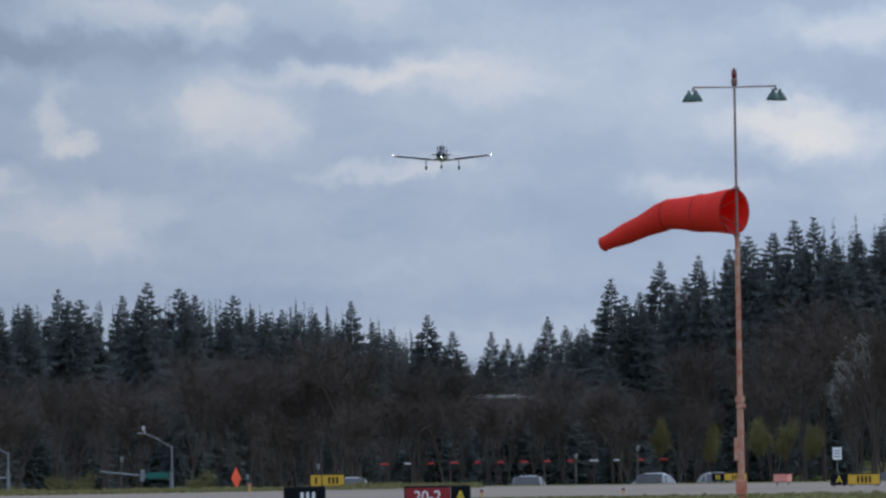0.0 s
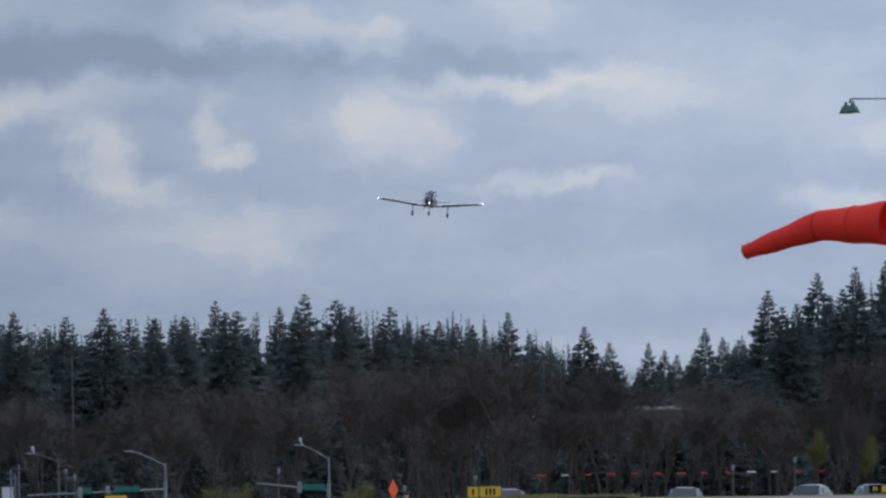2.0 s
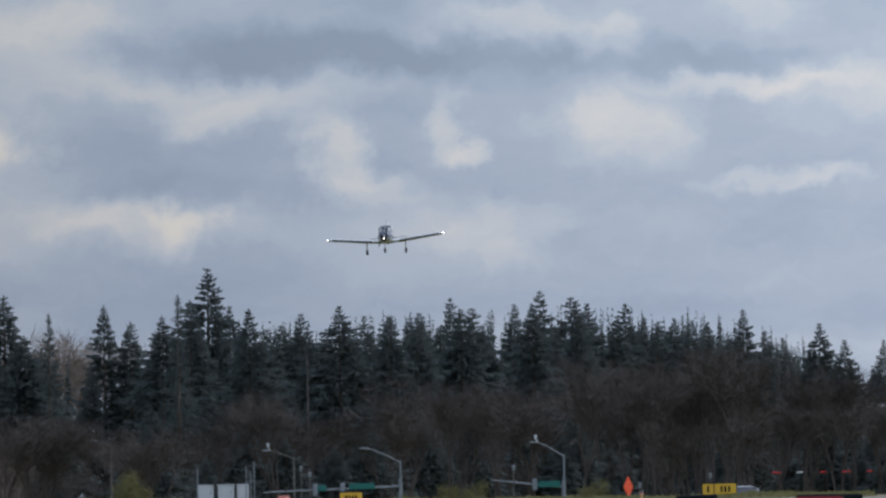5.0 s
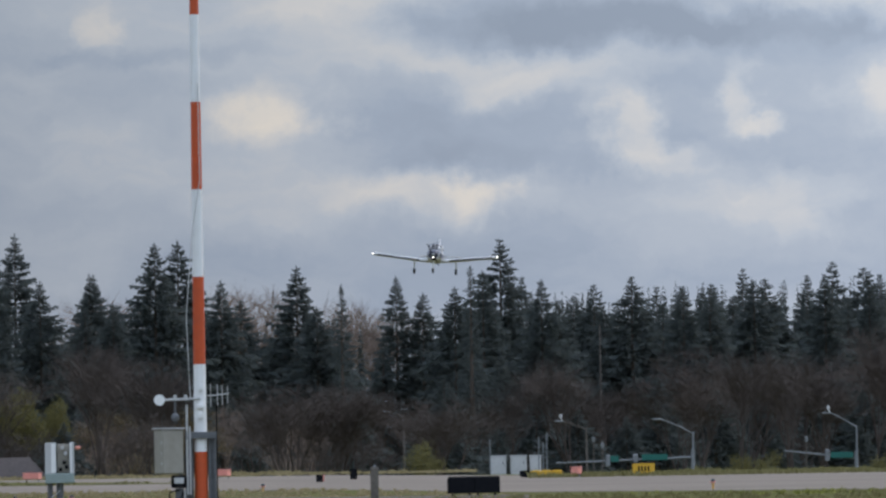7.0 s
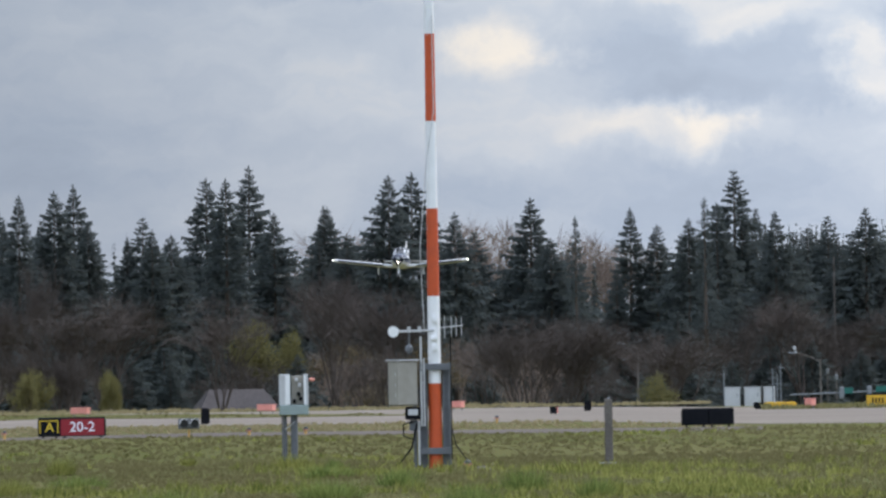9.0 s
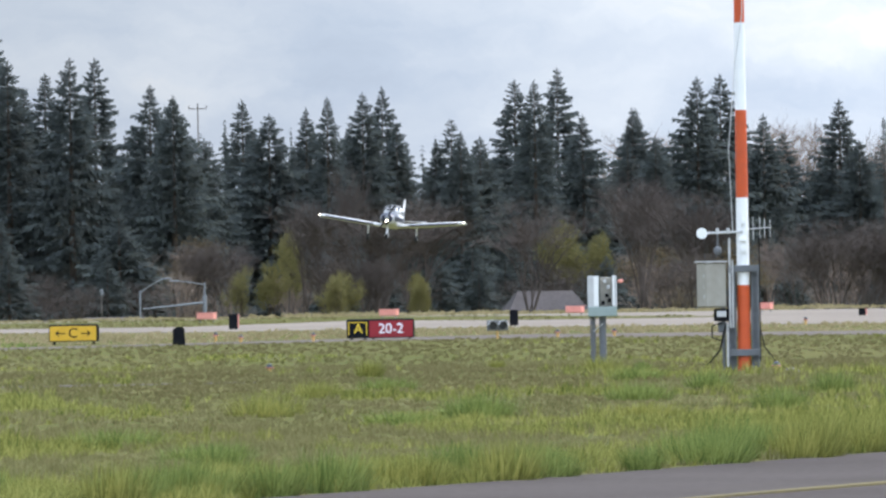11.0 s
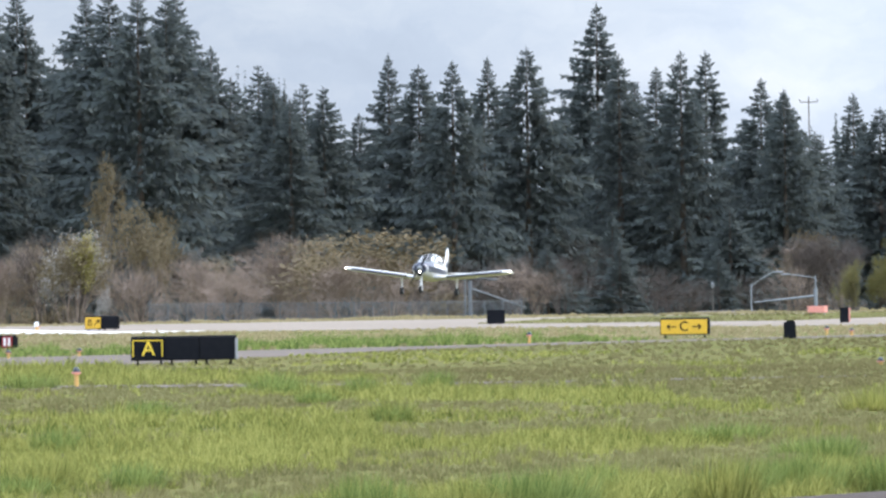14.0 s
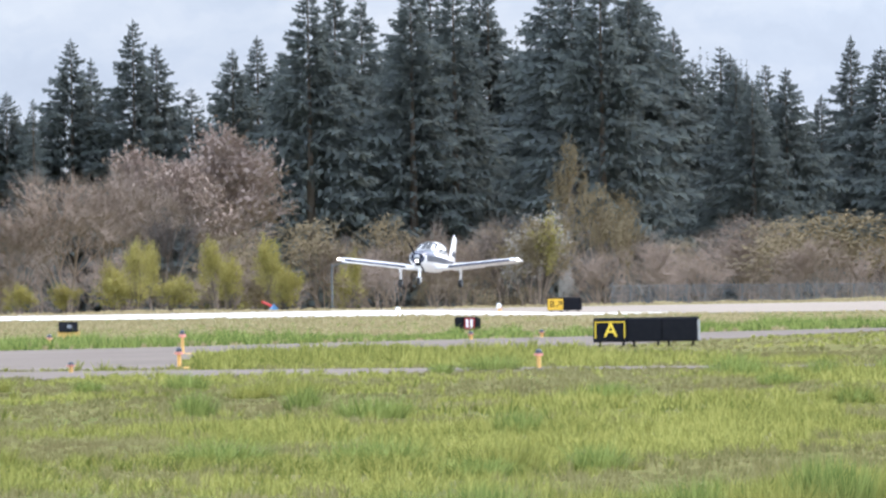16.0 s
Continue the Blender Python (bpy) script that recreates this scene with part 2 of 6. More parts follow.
M_GLASS = material("dark_cabin_glass", (0.030, 0.030, 0.032), (0.055, 0.055, 0.058), 0.2, scale=1.0, fine=3.0, spec=0.25)
M_LAMP = material("lit_lamp", (0.9, 0.9, 0.85), None, 0.3, emit=(1.0, 0.95, 0.85, 4.0))
M_LAMP_WARM = material("lit_landing_lamp", (0.9, 0.85, 0.7), None, 0.3, emit=(1.0, 0.93, 0.8, 8.0))
M_REDLAMP = material("red_lamp_housing", (0.5, 0.04, 0.035), (0.40, 0.03, 0.03), 0.4)
M_TEAL = material("green_road_sign", (0.014, 0.13, 0.105), (0.012, 0.105, 0.085), 0.45)
M_ROOF = material("grey_shingle_roof", (0.062, 0.052, 0.05), (0.10, 0.085, 0.082), 0.9, scale=0.5, fine=4.0)
M_WALL = material("pale_house_wall", (0.40, 0.38, 0.35), (0.34, 0.32, 0.30), 0.85, scale=0.4, fine=3.0)
M_CARWHITE = material("white_car_paint", (0.20, 0.20, 0.205), (0.16, 0.16, 0.165), 0.35, coat=0.3)
M_FLAG = material("fluorescent_orange_fabric", (0.85, 0.10, 0.03), (0.72, 0.08, 0.03), 0.7)
M_BLUE = material("blue_tarpaulin", (0.12, 0.30, 0.55), None, 0.6)


# ---------------------------------------------------------------- builders
def part(name, bm, mat, parent=None, label="", at=None):
    me = bpy.data.meshes.new(name)
    bm.to_mesh(me)
    bm.free()
    me.materials.append(mat)
    ob = new(name, me)
    if parent is not None:
        ob.parent = parent
    if at is not None:
        ob.matrix_basis = at
    return tagged(ob, label)


def arrays(name, verts, faces, mat, parent=None, label=""):
    me = bpy.data.meshes.new(name)
    me.from_pydata(verts, [], faces)
    me.materials.append(mat)
    ob = new(name, me)
    if parent is not None:
        ob.parent = parent
    return tagged(ob, label)


def empty(name, m, label, category, group=""):
    ob = new(name)
    ob.empty_display_size = 0.2
    ob.matrix_basis = m
    return tagged(ob, label, category, group)


def box(bm, c, s, bevel=0.0, rot=None):
    r = bmesh.ops.create_cube(bm, size=1.0)
    m = Matrix.Translation(c) @ (rot if rot else Matrix()) @ Matrix.Diagonal((*s, 1))
    bmesh.ops.transform(bm, matrix=m, verts=r["verts"])
    if bevel:
        es = list({e for v in r["verts"] for e in v.link_edges})
        bmesh.ops.bevel(bm, geom=es, offset=bevel, segments=1, affect="EDGES")
    return bm


def tube(bm, p, q, r0, r1=None, n=8, cap=True):
    p, q = Vector(p), Vector(q)
    r1 = r0 if r1 is None else r1
    d = (q - p)
    rot = d.to_track_quat("Z", "Y").to_matrix()
    rings = []
    for c, r in ((p, r0), (q, r1)):
        rings.append([bm.verts.new(c + rot @ Vector((r * math.cos(a), r * math.sin(a), 0)))
                      for a in (2 * math.pi * i / n for i in range(n))])
    for i in range(n):
        f = bm.faces.new((rings[0][i], rings[0][(i + 1) % n], rings[1][(i + 1) % n], rings[1][i]))
        f.smooth = True
    if cap:
        # end discs have corners of their own, so that the side keeps its straight shading
        bm.faces.new([bm.verts.new(v.co) for v in rings[0][::-1]])
        bm.faces.new([bm.verts.new(v.co) for v in rings[1]])
    return bm


def loft(bm, rings, caps=True, smooth=True, closed=True):
    vs = [[bm.verts.new(p) for p in r] for r in rings]
    k = len(vs[0])
    for a, b in zip(vs, vs[1:]):
        for i in range(k if closed else k - 1):
            f = bm.faces.new((a[i], a[(i + 1) % k], b[(i + 1) % k], b[i]))
            f.smooth = smooth
    if caps:
        bm.faces.new(vs[0][::-1])
        bm.faces.new(vs[-1])
    bmesh.ops.recalc_face_normals(bm, faces=bm.faces)
    return bm


def ball(bm, c, r, sx=1, sy=1, sz=1, seg=12):
    m = Matrix.Translation(c) @ Matrix.Diagonal((sx, sy, sz, 1))
    r = bmesh.ops.create_uvsphere(bm, u_segments=seg, v_segments=max(6, seg // 2), radius=r, matrix=m)
    for v in r["verts"]:
        for f in v.link_faces:
            f.smooth = True
    return bm


def glyphs(text, size, mat, parent, m, name="legend", label=""):
    """Letters of the built-in font as a thin mesh, centred on m, reading along m's x axis and standing up m's y axis."""
    cu = bpy.data.curves.new(name, "FONT")
    cu.body, cu.size, cu.align_x, cu.align_y, cu.extrude = text, size, "CENTER", "CENTER", 0.004
    cu.offset = size * 0.006
    tmp = new(name, cu)
    dg = bpy.context.evaluated_depsgraph_get()
    me = bpy.data.meshes.new_from_object(tmp.evaluated_get(dg))
    bpy.data.objects.remove(tmp)
    bpy.data.curves.remove(cu)
    me.materials.clear()
    me.materials.append(mat)
    ob = new(name, me)
    ob.parent = parent
    ob.matrix_basis = m
    return tagged(ob, label)


def facing(az, d, z=0.0, turn=0.0):
    """A pose at a bearing whose -y axis looks back at the field's edge, turned about the upright axis."""
    p = spot(az, d, z)
    return pose(p.x, p.y, p.z, 0, 0, -az + turn)


# ---------------------------------------------------------------- ground
CREST = ((-8, 560), (-3, 548), (0, 540), (4, 535), (8, 528), (9.5, 490), (11, 462), (13, 470), (15.5, 452), (22, 440))


def crest(az):
    return float(np.interp(az, [a for a, _ in CREST], [d for _, d in CREST]))


def ground_z(az, d):
    s = min(1.0, max(0.0, (d - crest(az)) / 110.0))
    z = -4.5 * s * s * (3 - 2 * s)
    if d > 900:
        h = min(1.0, max(0.0, (az - 13.2) / 2.5)) * min(1.0, (d - 900) / 300.0)
        z += 9.0 * h
    return z


def make_ground():
    azs = [-180, -150, -120, -90, -60, -40, -25, -15, -8] + [-6 + 0.5 * i for i in range(57)] + [25, 32, 45, 65, 90, 120, 150, 179.9]
    ds = [0.5, 20, 60, 120, 200, 300, 380, 430] + [440 + 10 * i for i in range(24)] + [700, 760, 830, 900, 1000, 1100, 1200, 1350, 1600, 2200, 3200, 4600]
    verts, faces = [], []
    for a in azs:
        for d in ds:
            verts.append(spot(a, d, ground_z(a, d)))
    k = len(ds)
    for i in range(len(azs)):
        j = (i + 1) % len(azs)
        for q in range(k - 1):
            faces.append((i * k + q, i * k + q + 1, j * k + q + 1, j * k + q))
    faces.append(tuple(i * k for i in range(len(azs))))
    ob = arrays("ground", verts, faces, M_SOIL)
    for p in ob.data.polygons:
        p.use_smooth = True
    tagged(ob, "grassy airfield ground with worn earth patches", "ground", kind="structure")


def sheet(name, near, far, mat, label, z, category="pavement"):
    """A paved slab between a near and a far edge, given by bearings and distances, with a thin border face all round."""
    verts, faces = [], []
    for row in (near, far):
        for a, d in row:
            verts.append(spot(a, d, z))
    k = len(near)
    for i in range(k - 1):
        faces.append((i, i + 1, k + i + 1, k + i))
    base = len(verts)
    verts += [v - Vector((0, 0, z + 0.05)) for v in verts]
    rim = list(range(k)) + list(range(2 * k - 1, k - 1, -1))
    for i in range(len(rim)):
        a, b = rim[i], rim[(i + 1) % len(rim)]
        faces.append((a, base + a, base + b, b))
    return tagged(arrays(name, verts, faces, mat), label, category, kind="structure")


make_ground()
sheet("runway", [(-6, 500), (-2.5, 470), (0, 450), (0.7, 428), (1.4, 434), (2.5, 424), (3.6, 416), (4.6, 400), (6, 398), (8.5, 381), (9.6, 345), (11.6, 330), (13, 372), (15.5, 358), (22, 350)],
      [(-6, 552), (-2.5, 538), (0, 530), (0.7, 526), (1.4, 524), (2.5, 524), (3.6, 524), (4.6, 522), (6, 521), (8.5, 515), (9.6, 472), (11.6, 446), (13, 456), (15.5, 440), (22, 430)],
      M_RUNWAY, "pale weathered concrete runway and its shoulders", 0.012, "runway")
# white sheet over the concrete: sun shimmer along the runway edge, put in as colour
sheet("runway_shimmer", [(-6, 490), (-2.5, 474), (-1.5, 461), (-0.5, 459), (0, 453), (0.7, 431), (1.3, 437)], [(-6, 530), (-2.5, 513), (-1.5, 506), (-0.5, 508), (0, 494), (0.7, 446), (1.3, 440)],
      M_SHIMMER, "wide white band for the shimmer of sunlit concrete along the runway", 0.03, "marking")
MEDIAN_NEAR = [(2.8, 464), (3.4, 455), (4.6, 444), (5.5, 476), (6.5, 457), (7.6, 450)]
MEDIAN_FAR = [(2.8, 470), (3.4, 510), (4.6, 512), (5.5, 520), (6.5, 497), (7.6, 456)]
sheet("grass_median", MEDIAN_NEAR, MEDIAN_FAR, M_SOIL, "narrow strip of thin grass between two pavements", 0.03, "grass strip")
sheet("taxiway", [(-6, 208), (-2.5, 222), (-1.5, 222), (-1.38, 261), (-0.5, 261), (0.85, 264), (1.55, 281), (2.6, 306), (3.7, 316), (4.4, 321), (5.6, 328), (6.5, 329), (8.6, 316), (9.6, 315)],
      [(-6, 272), (-2.5, 283), (-1.5, 287), (-1.38, 288), (-0.5, 294), (0.85, 301), (1.55, 311), (2.6, 317), (3.7, 325), (4.4, 329), (5.6, 341), (6.5, 348), (8.6, 335), (9.6, 331)],
      M_TAXI, "grey asphalt taxiway across the grass", 0.012, "taxiway")
sheet("service_path", [(-6, 196), (-2.5, 203), (-0.6, 201), (0.5, 206), (2, 202), (3.2, 201.5), (5, 203)], [(-6, 207), (-2.5, 221), (-0.6, 215), (0.5, 211.5), (2, 205.5), (3.2, 204), (5, 204.5)],
      M_TAXI, "narrow grey paved strip half hidden by grass", 0.012, "path")
sheet("apron", [(-8, 30), (1, 35), (4, 36), (7, 36), (12, 36), (20, 40)], [(-8, 62), (1, 76), (4.1, 92.5), (6.7, 104), (8.54, 115), (20, 200)], M_APRON, "dark asphalt apron beside tall grass", 0.012, "apron")
sheet("apron_line", [(5, 80), (7.68, 93.4), (8.54, 97.6), (14, 130)], [(5, 80.6), (7.68, 94.2), (8.54, 98.5), (14, 131.5)], M_YLINE, "faded yellow guide line on the apron", 0.03, "marking")
road = arrays("road", [spot(a, d, -4.47) for d in (905, 917) for a in (-8, 0, 8, 13)], [(0, 1, 5, 4), (1, 2, 6, 5), (2, 3, 7, 6)], M_ROAD)
tagged(road, "dark asphalt road beyond the runway bank", "road", kind="structure")


# ---------------------------------------------------------------- trees
def ribbon(verts, faces, p, q, w, side):
    """One thin pointed leaf or twig from p to q."""
    i = len(verts)
    verts += [p - side * w, p + side * w, q]
    faces.append((i, i + 1, i + 2))


def fir_meshes(seed, radius, gap=0.0, fine=1.0):
    """A conifer one unit high: a trunk, and a crown of drooping branches with many small sprays."""
    rnd = random.Random(seed)
    bm = bmesh.new()
    tube(bm, (0, 0, -0.01), (0, 0, 0.5), 0.017, 0.010, 7)
    tube(bm, (0, 0, 0.5), (0, 0, 0.99), 0.008, 0.001, 6)
    trunk = bpy.data.meshes.new("trunk")
    bm.to_mesh(trunk)
    bm.free()
    trunk.materials.append(M_BARK)
    v, f = [], []
    up = Vector((0, 0, 1))

    def reach_at(t):
        r = radius * 0.9 * ((1 - t) ** (0.80 + 0.16 * t)) * (0.95 + 0.10 * math.sin(t * 13 + seed) * (1 - t)) + 0.003
        return r * (0.65 + 3 * t) if t < 0.11 else r

    z = 0.05
    while z < 0.985:
        t = (z - 0.05) / 0.95
        reach = reach_at(t)
        k = 7 if t < 0.45 else 9
        a0 = rnd.random() * 6.28
        for i in range(k):
            if rnd.random() < gap:
                continue
            a = a0 + 6.283 * i / k + rnd.uniform(-0.4, 0.4)
            n = reach * rnd.choice((0.82, 0.9, 0.96, 1.0, 1.04, 1.14) if t < 0.5 else (0.6, 0.8, 0.92, 1.0, 1.12, 1.35))
            out = Vector((math.cos(a), math.sin(a), 0))
            side = Vector((-math.sin(a), math.cos(a), 0))
            droop = rnd.uniform(0.15, 0.5) * (1 - t) - (0.08 if t > 0.9 else 0.02)
            base = Vector((0, 0, z + rnd.uniform(-0.018, 0.018) * (1.3 - t)))
            steps = max(3, int((10.5 * (1 - t) + 2) * fine))
            first = 0.42 * (1 - t) ** 0.5

            def spine(u):
                return base + out * n * u - up * (n * droop * u * u) + up * (n * 0.16 * max(0, u - 0.55))

            for s in range(steps):
                u0, u1 = first + (1 - first) * s / steps, first + (1 - first) * (s + 1.3) / steps
                p0, p1 = spine(u0), spine(min(1.04, u1))
                wd = n * (0.30 - 0.15 * fine * (1 - t)) * (1.25 - u0) + 0.002
                for sg in (-1, 1):
                    tip = p0.lerp(p1, rnd.uniform(0.5, 1.3)) + side * sg * wd * rnd.uniform(0.55, 1.2) + out * wd * rnd.uniform(0.0, 0.5) - up * wd * rnd.uniform(0.15, 1.0)
                    j = len(v)
                    v.extend((p0, p1, tip))
                    f.append((j, j + 1, j + 2))
                tip = p1 + out * wd * rnd.uniform(0.2, 0.6) - up * wd * rnd.uniform(0.5, 1.1) + side * wd * rnd.uniform(-0.4, 0.4)
                j = len(v)
                v.extend((p0 + side * wd * 0.12, p1 - side * wd * 0.2, tip))
                f.append((j, j + 1, j + 2))
                if u0 > 0.4:
                    q = p1 + (out * rnd.uniform(0.2, 1) + side * rnd.uniform(-0.8, 0.8) + up * rnd.uniform(-0.3, 0.6)).normalized() * (0.003 + wd * 0.5)
                    ribbon(v, f, p1, q, 0.0025 + wd * 0.1, up)
            ribbon(v, f, spine(0.9), spine(1.0) + out * 0.007 + up * rnd.uniform(-0.004, 0.008), 0.003, (side + up).normalized())
        z += (0.021 if t < 0.6 else 0.0145) / (0.55 + 0.45 * fine)
    # older needles inside the crown close the gaps between the branches
    for i in range(int(60 * fine)):
        t = i / int(60 * fine)
        for j in range(22 if t < 0.7 else 14):
            a = rnd.uniform(0, 6.283)
            out, side = Vector((math.cos(a), math.sin(a), 0)), Vector((-math.sin(a), math.cos(a), 0))
            p = out * reach_at(t) * rnd.uniform(0.6, 0.86) + up * (0.06 + 0.93 * t + rnd.uniform(-0.015, 0.015))
            wd = (0.004 + reach_at(t) * 0.03) / (0.4 + 0.6 * fine)
            tip = p + out * wd * rnd.uniform(0.5, 1.8) + side * wd * rnd.uniform(-1.6, 1.6) - up * wd * rnd.uniform(0.6, 2.4)
            ribbon(v, f, p, tip, wd * 0.6, (side + up * rnd.uniform(-0.5, 0.5)).normalized())
    for i in range(6):
        a = i * 1.05
        ribbon(v, f, Vector((0, 0, 0.965 + 0.004 * i)), Vector((0.006 * math.cos(a), 0.006 * math.sin(a), 0.988 + 0.002 * i)), 0.002, Vector((-math.sin(a), math.cos(a), 0)))
    me = bpy.data.meshes.new("crown")
    me.from_pydata(v, [], f)
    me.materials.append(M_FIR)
    return trunk, me


def bare_meshes(seed, mat, spread=0.36, leaf=None, dense=1.0):
    """A leafless or budding broadleaf tree one unit high: forked limbs, and a crown of fine twigs, with or without young leaves."""
    rnd = random.Random(seed)
    bm = bmesh.new()
    tips = []

    def grow(p, d, n, r, depth):
        q = p + d * n
        if depth < 4 or dense > 0.7:
            tube(bm, p, q, r, r * 0.68, 5 if depth < 2 else 3, False)
        if depth == 4:
            tips.append((q, d, n))
            return
        if depth > 1:
            tips.append((q, d, n))
        for _ in range(3 if depth < 3 else 2):
            e = (d + Vector((rnd.uniform(-1, 1), rnd.uniform(-1, 1), rnd.uniform(-0.35, 0.6))) * (0.55 + 0.1 * depth)).normalized()
            grow(q, e, n * rnd.uniform(0.62, 0.86), r * 0.6, depth + 1)

    for _ in range(2):
        grow(Vector((rnd.uniform(-0.03, 0.03), rnd.uniform(-0.03, 0.03), -0.01)), Vector((rnd.uniform(-0.2, 0.2), rnd.uniform(-0.2, 0.2), 1)).normalized(), 0.25, 0.010, 0)
    top = max(v.co.z for v in bm.verts)
    for v in bm.verts:
        v.co.z *= 0.93 / top
        v.co.x *= spread / 0.36 * 0.8
        v.co.y *= spread / 0.36 * 0.8
    limbs = bpy.data.meshes.new("limbs")
    bm.to_mesh(limbs)
    bm.free()
    limbs.materials.append(mat)
    v, f = [], []
    for q, d, n in tips:
        q = Vector((q.x * spread / 0.36 * 0.8, q.y * spread / 0.36 * 0.8, q.z * 0.93 / top))
        for _ in range(int(12 * dense)):
            e = (d * 0.8 + Vector((rnd.uniform(-1, 1), rnd.uniform(-1, 1), rnd.uniform(-0.5, 1)))).normalized()
            p = q + e * rnd.uniform(-0.02, 0.04)
            ribbon(v, f, p, p + e * rnd.uniform(0.04, 0.12), rnd.uniform(0.0007, 0.0016), e.orthogonal().normalized())
            if leaf:
                for _ in range(3):
                    c = p + e * rnd.uniform(0, 0.09)
                    h = Vector((rnd.uniform(-1, 1), rnd.uniform(-1, 1), rnd.uniform(-1, 1))).normalized()
                    ribbon(v, f, c, c + h * rnd.uniform(0.012, 0.028), 0.007, h.orthogonal().normalized())
    me = bpy.data.meshes.new("crown")
    me.from_pydata(v, [], f)
    me.materials.append(leaf or mat)
    return limbs, me


FIRS = [fir_meshes(s, r, g) for s, r, g in ((1, 0.31, 0.03), (2, 0.34, 0.03), (3, 0.38, 0.04), (4, 0.27, 0.06), (5, 0.33, 0.05), (6, 0.41, 0.02))]
FAR_FIRS = [fir_meshes(s, r, g, 0.62) for s, r, g in ((14, 0.31, 0.03), (15, 0.35, 0.03), (16, 0.38, 0.04))]
PLAIN_FIRS = [fir_meshes(s, r, 0.03, 0.4) for s, r in ((7, 0.32), (8, 0.36), (9, 0.30))]
SPARSE = [fir_meshes(s, r, g) for s, r, g in ((11, 0.14, 0.5), (12, 0.16, 0.4))]
BARE = [bare_meshes(21 + i, M_TWIG, s) for i, s in enumerate((0.34, 0.42, 0.38))]
GREYBARE = [bare_meshes(31 + i, M_TWIG_GREY, s, None, 1.2) for i, s in enumerate((0.32, 0.40))]
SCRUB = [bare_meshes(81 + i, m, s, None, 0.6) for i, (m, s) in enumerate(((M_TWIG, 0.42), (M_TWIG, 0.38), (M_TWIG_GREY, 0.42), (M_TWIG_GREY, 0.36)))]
BUDDING = [bare_meshes(41, M_TWIG_GREY, 0.36, M_BUD, 1.2)]
YOUNG = [bare_meshes(51 + i, M_TWIG, s, M_YOUNG, 0.6) for i, s in enumerate((0.36, 0.30))]
OLIVE_SHRUB = [bare_meshes(55 + i, M_TWIG, s, M_OLIVE_LEAF, 0.7) for i, s in enumerate((0.36, 0.30))]
OCHRE = [bare_meshes(61, M_TWIG_GREY, 0.40, M_OCHRE, 0.36)]
BLOSSOM = [bare_meshes(71, M_TWIG, 0.34, M_BLOSSOM, 0.6)]
tree_rnd = random.Random(7)


def plant(name, pair, az, d, h, wide, label, category, group, z=None):
    g = ground_z(az, d) if z is None else z
    p = spot(az, d, g)
    ob = new(name)
    ob.empty_display_size = 0.5
    ob.matrix_basis = Matrix.LocRotScale(p, Euler((0, 0, tree_rnd.uniform(0, 6.28))), (h * wide, h * wide, h))
    tagged(ob, label, category, group)
    for part_name, me in zip(("trunk", "crown"), pair):
        o = new(part_name, me)
        o.parent = ob
    return ob


FIR_LABEL = "tall dark green conifer with drooping branches"
# conifers of the wood's edge: bearing, distance, height
FIRS_WEST = ((-2.45, 819, 21.6), (-2.33, 816, 19.7), (-2.08, 819, 25.8), (-1.97, 823, 24.3), (-1.73, 818, 27.3), (-1.6, 820, 25.3), (-1.17, 767, 23.7),
        (-1.03, 821, 25.9), (-0.87, 787, 23.7), (-0.74, 763, 26.6), (-0.59, 786, 27.4), (-0.44, 822, 27.5), (-0.16, 766, 26.9), (-0.05, 777, 27.5),
        (0.08, 770, 27.2), (0.23, 829, 29.0), (0.62, 817, 28.5), (0.75, 797, 27.9), (0.91, 767, 27.1), (1.07, 813, 28.1), (1.13, 831, 29.3),
        (1.32, 823, 26.0), (1.43, 825, 23.5), (1.64, 829, 23.9), (1.67, 781, 22.1), (1.73, 793, 21.7), (1.76, 774, 20.7), (1.95, 784, 21.8),
        (2.15, 835, 20.5), (2.32, 828, 25.2), (2.49, 820, 24.1), (2.68, 805, 24.1))
FIRS_MID_WEST = ((2.88, 866, 25.7), (3.1, 828, 25.6), (3.31, 875, 22.3), (3.5, 855, 29.9), (3.62, 842, 25.2), (3.71, 860, 23.2), (3.83, 848, 24.2), (3.97, 838, 25.3),
        (4.11, 882, 26.2), (4.42, 864, 23.4), (4.55, 836, 21.9), (4.55, 842, 22.0), (4.72, 852, 18.6), (4.94, 911, 22.8), (5.09, 886, 21.1),
        (5.3, 888, 21.6), (5.42, 857, 22.0), (5.62, 863, 22.4), (5.73, 889, 23.4), (5.81, 868, 19.8), (6.03, 927, 19.1), (6.17, 864, 19.0),
        (6.28, 872, 18.6), (6.48, 907, 24.1), (6.59, 877, 23.5), (6.72, 944, 25.9), (6.86, 907, 20.9), (7.14, 949, 22.1), (7.16, 950, 22.1),
        (7.27, 881, 18.5), (7.29, 938, 19.1), (7.51, 886, 23.7))
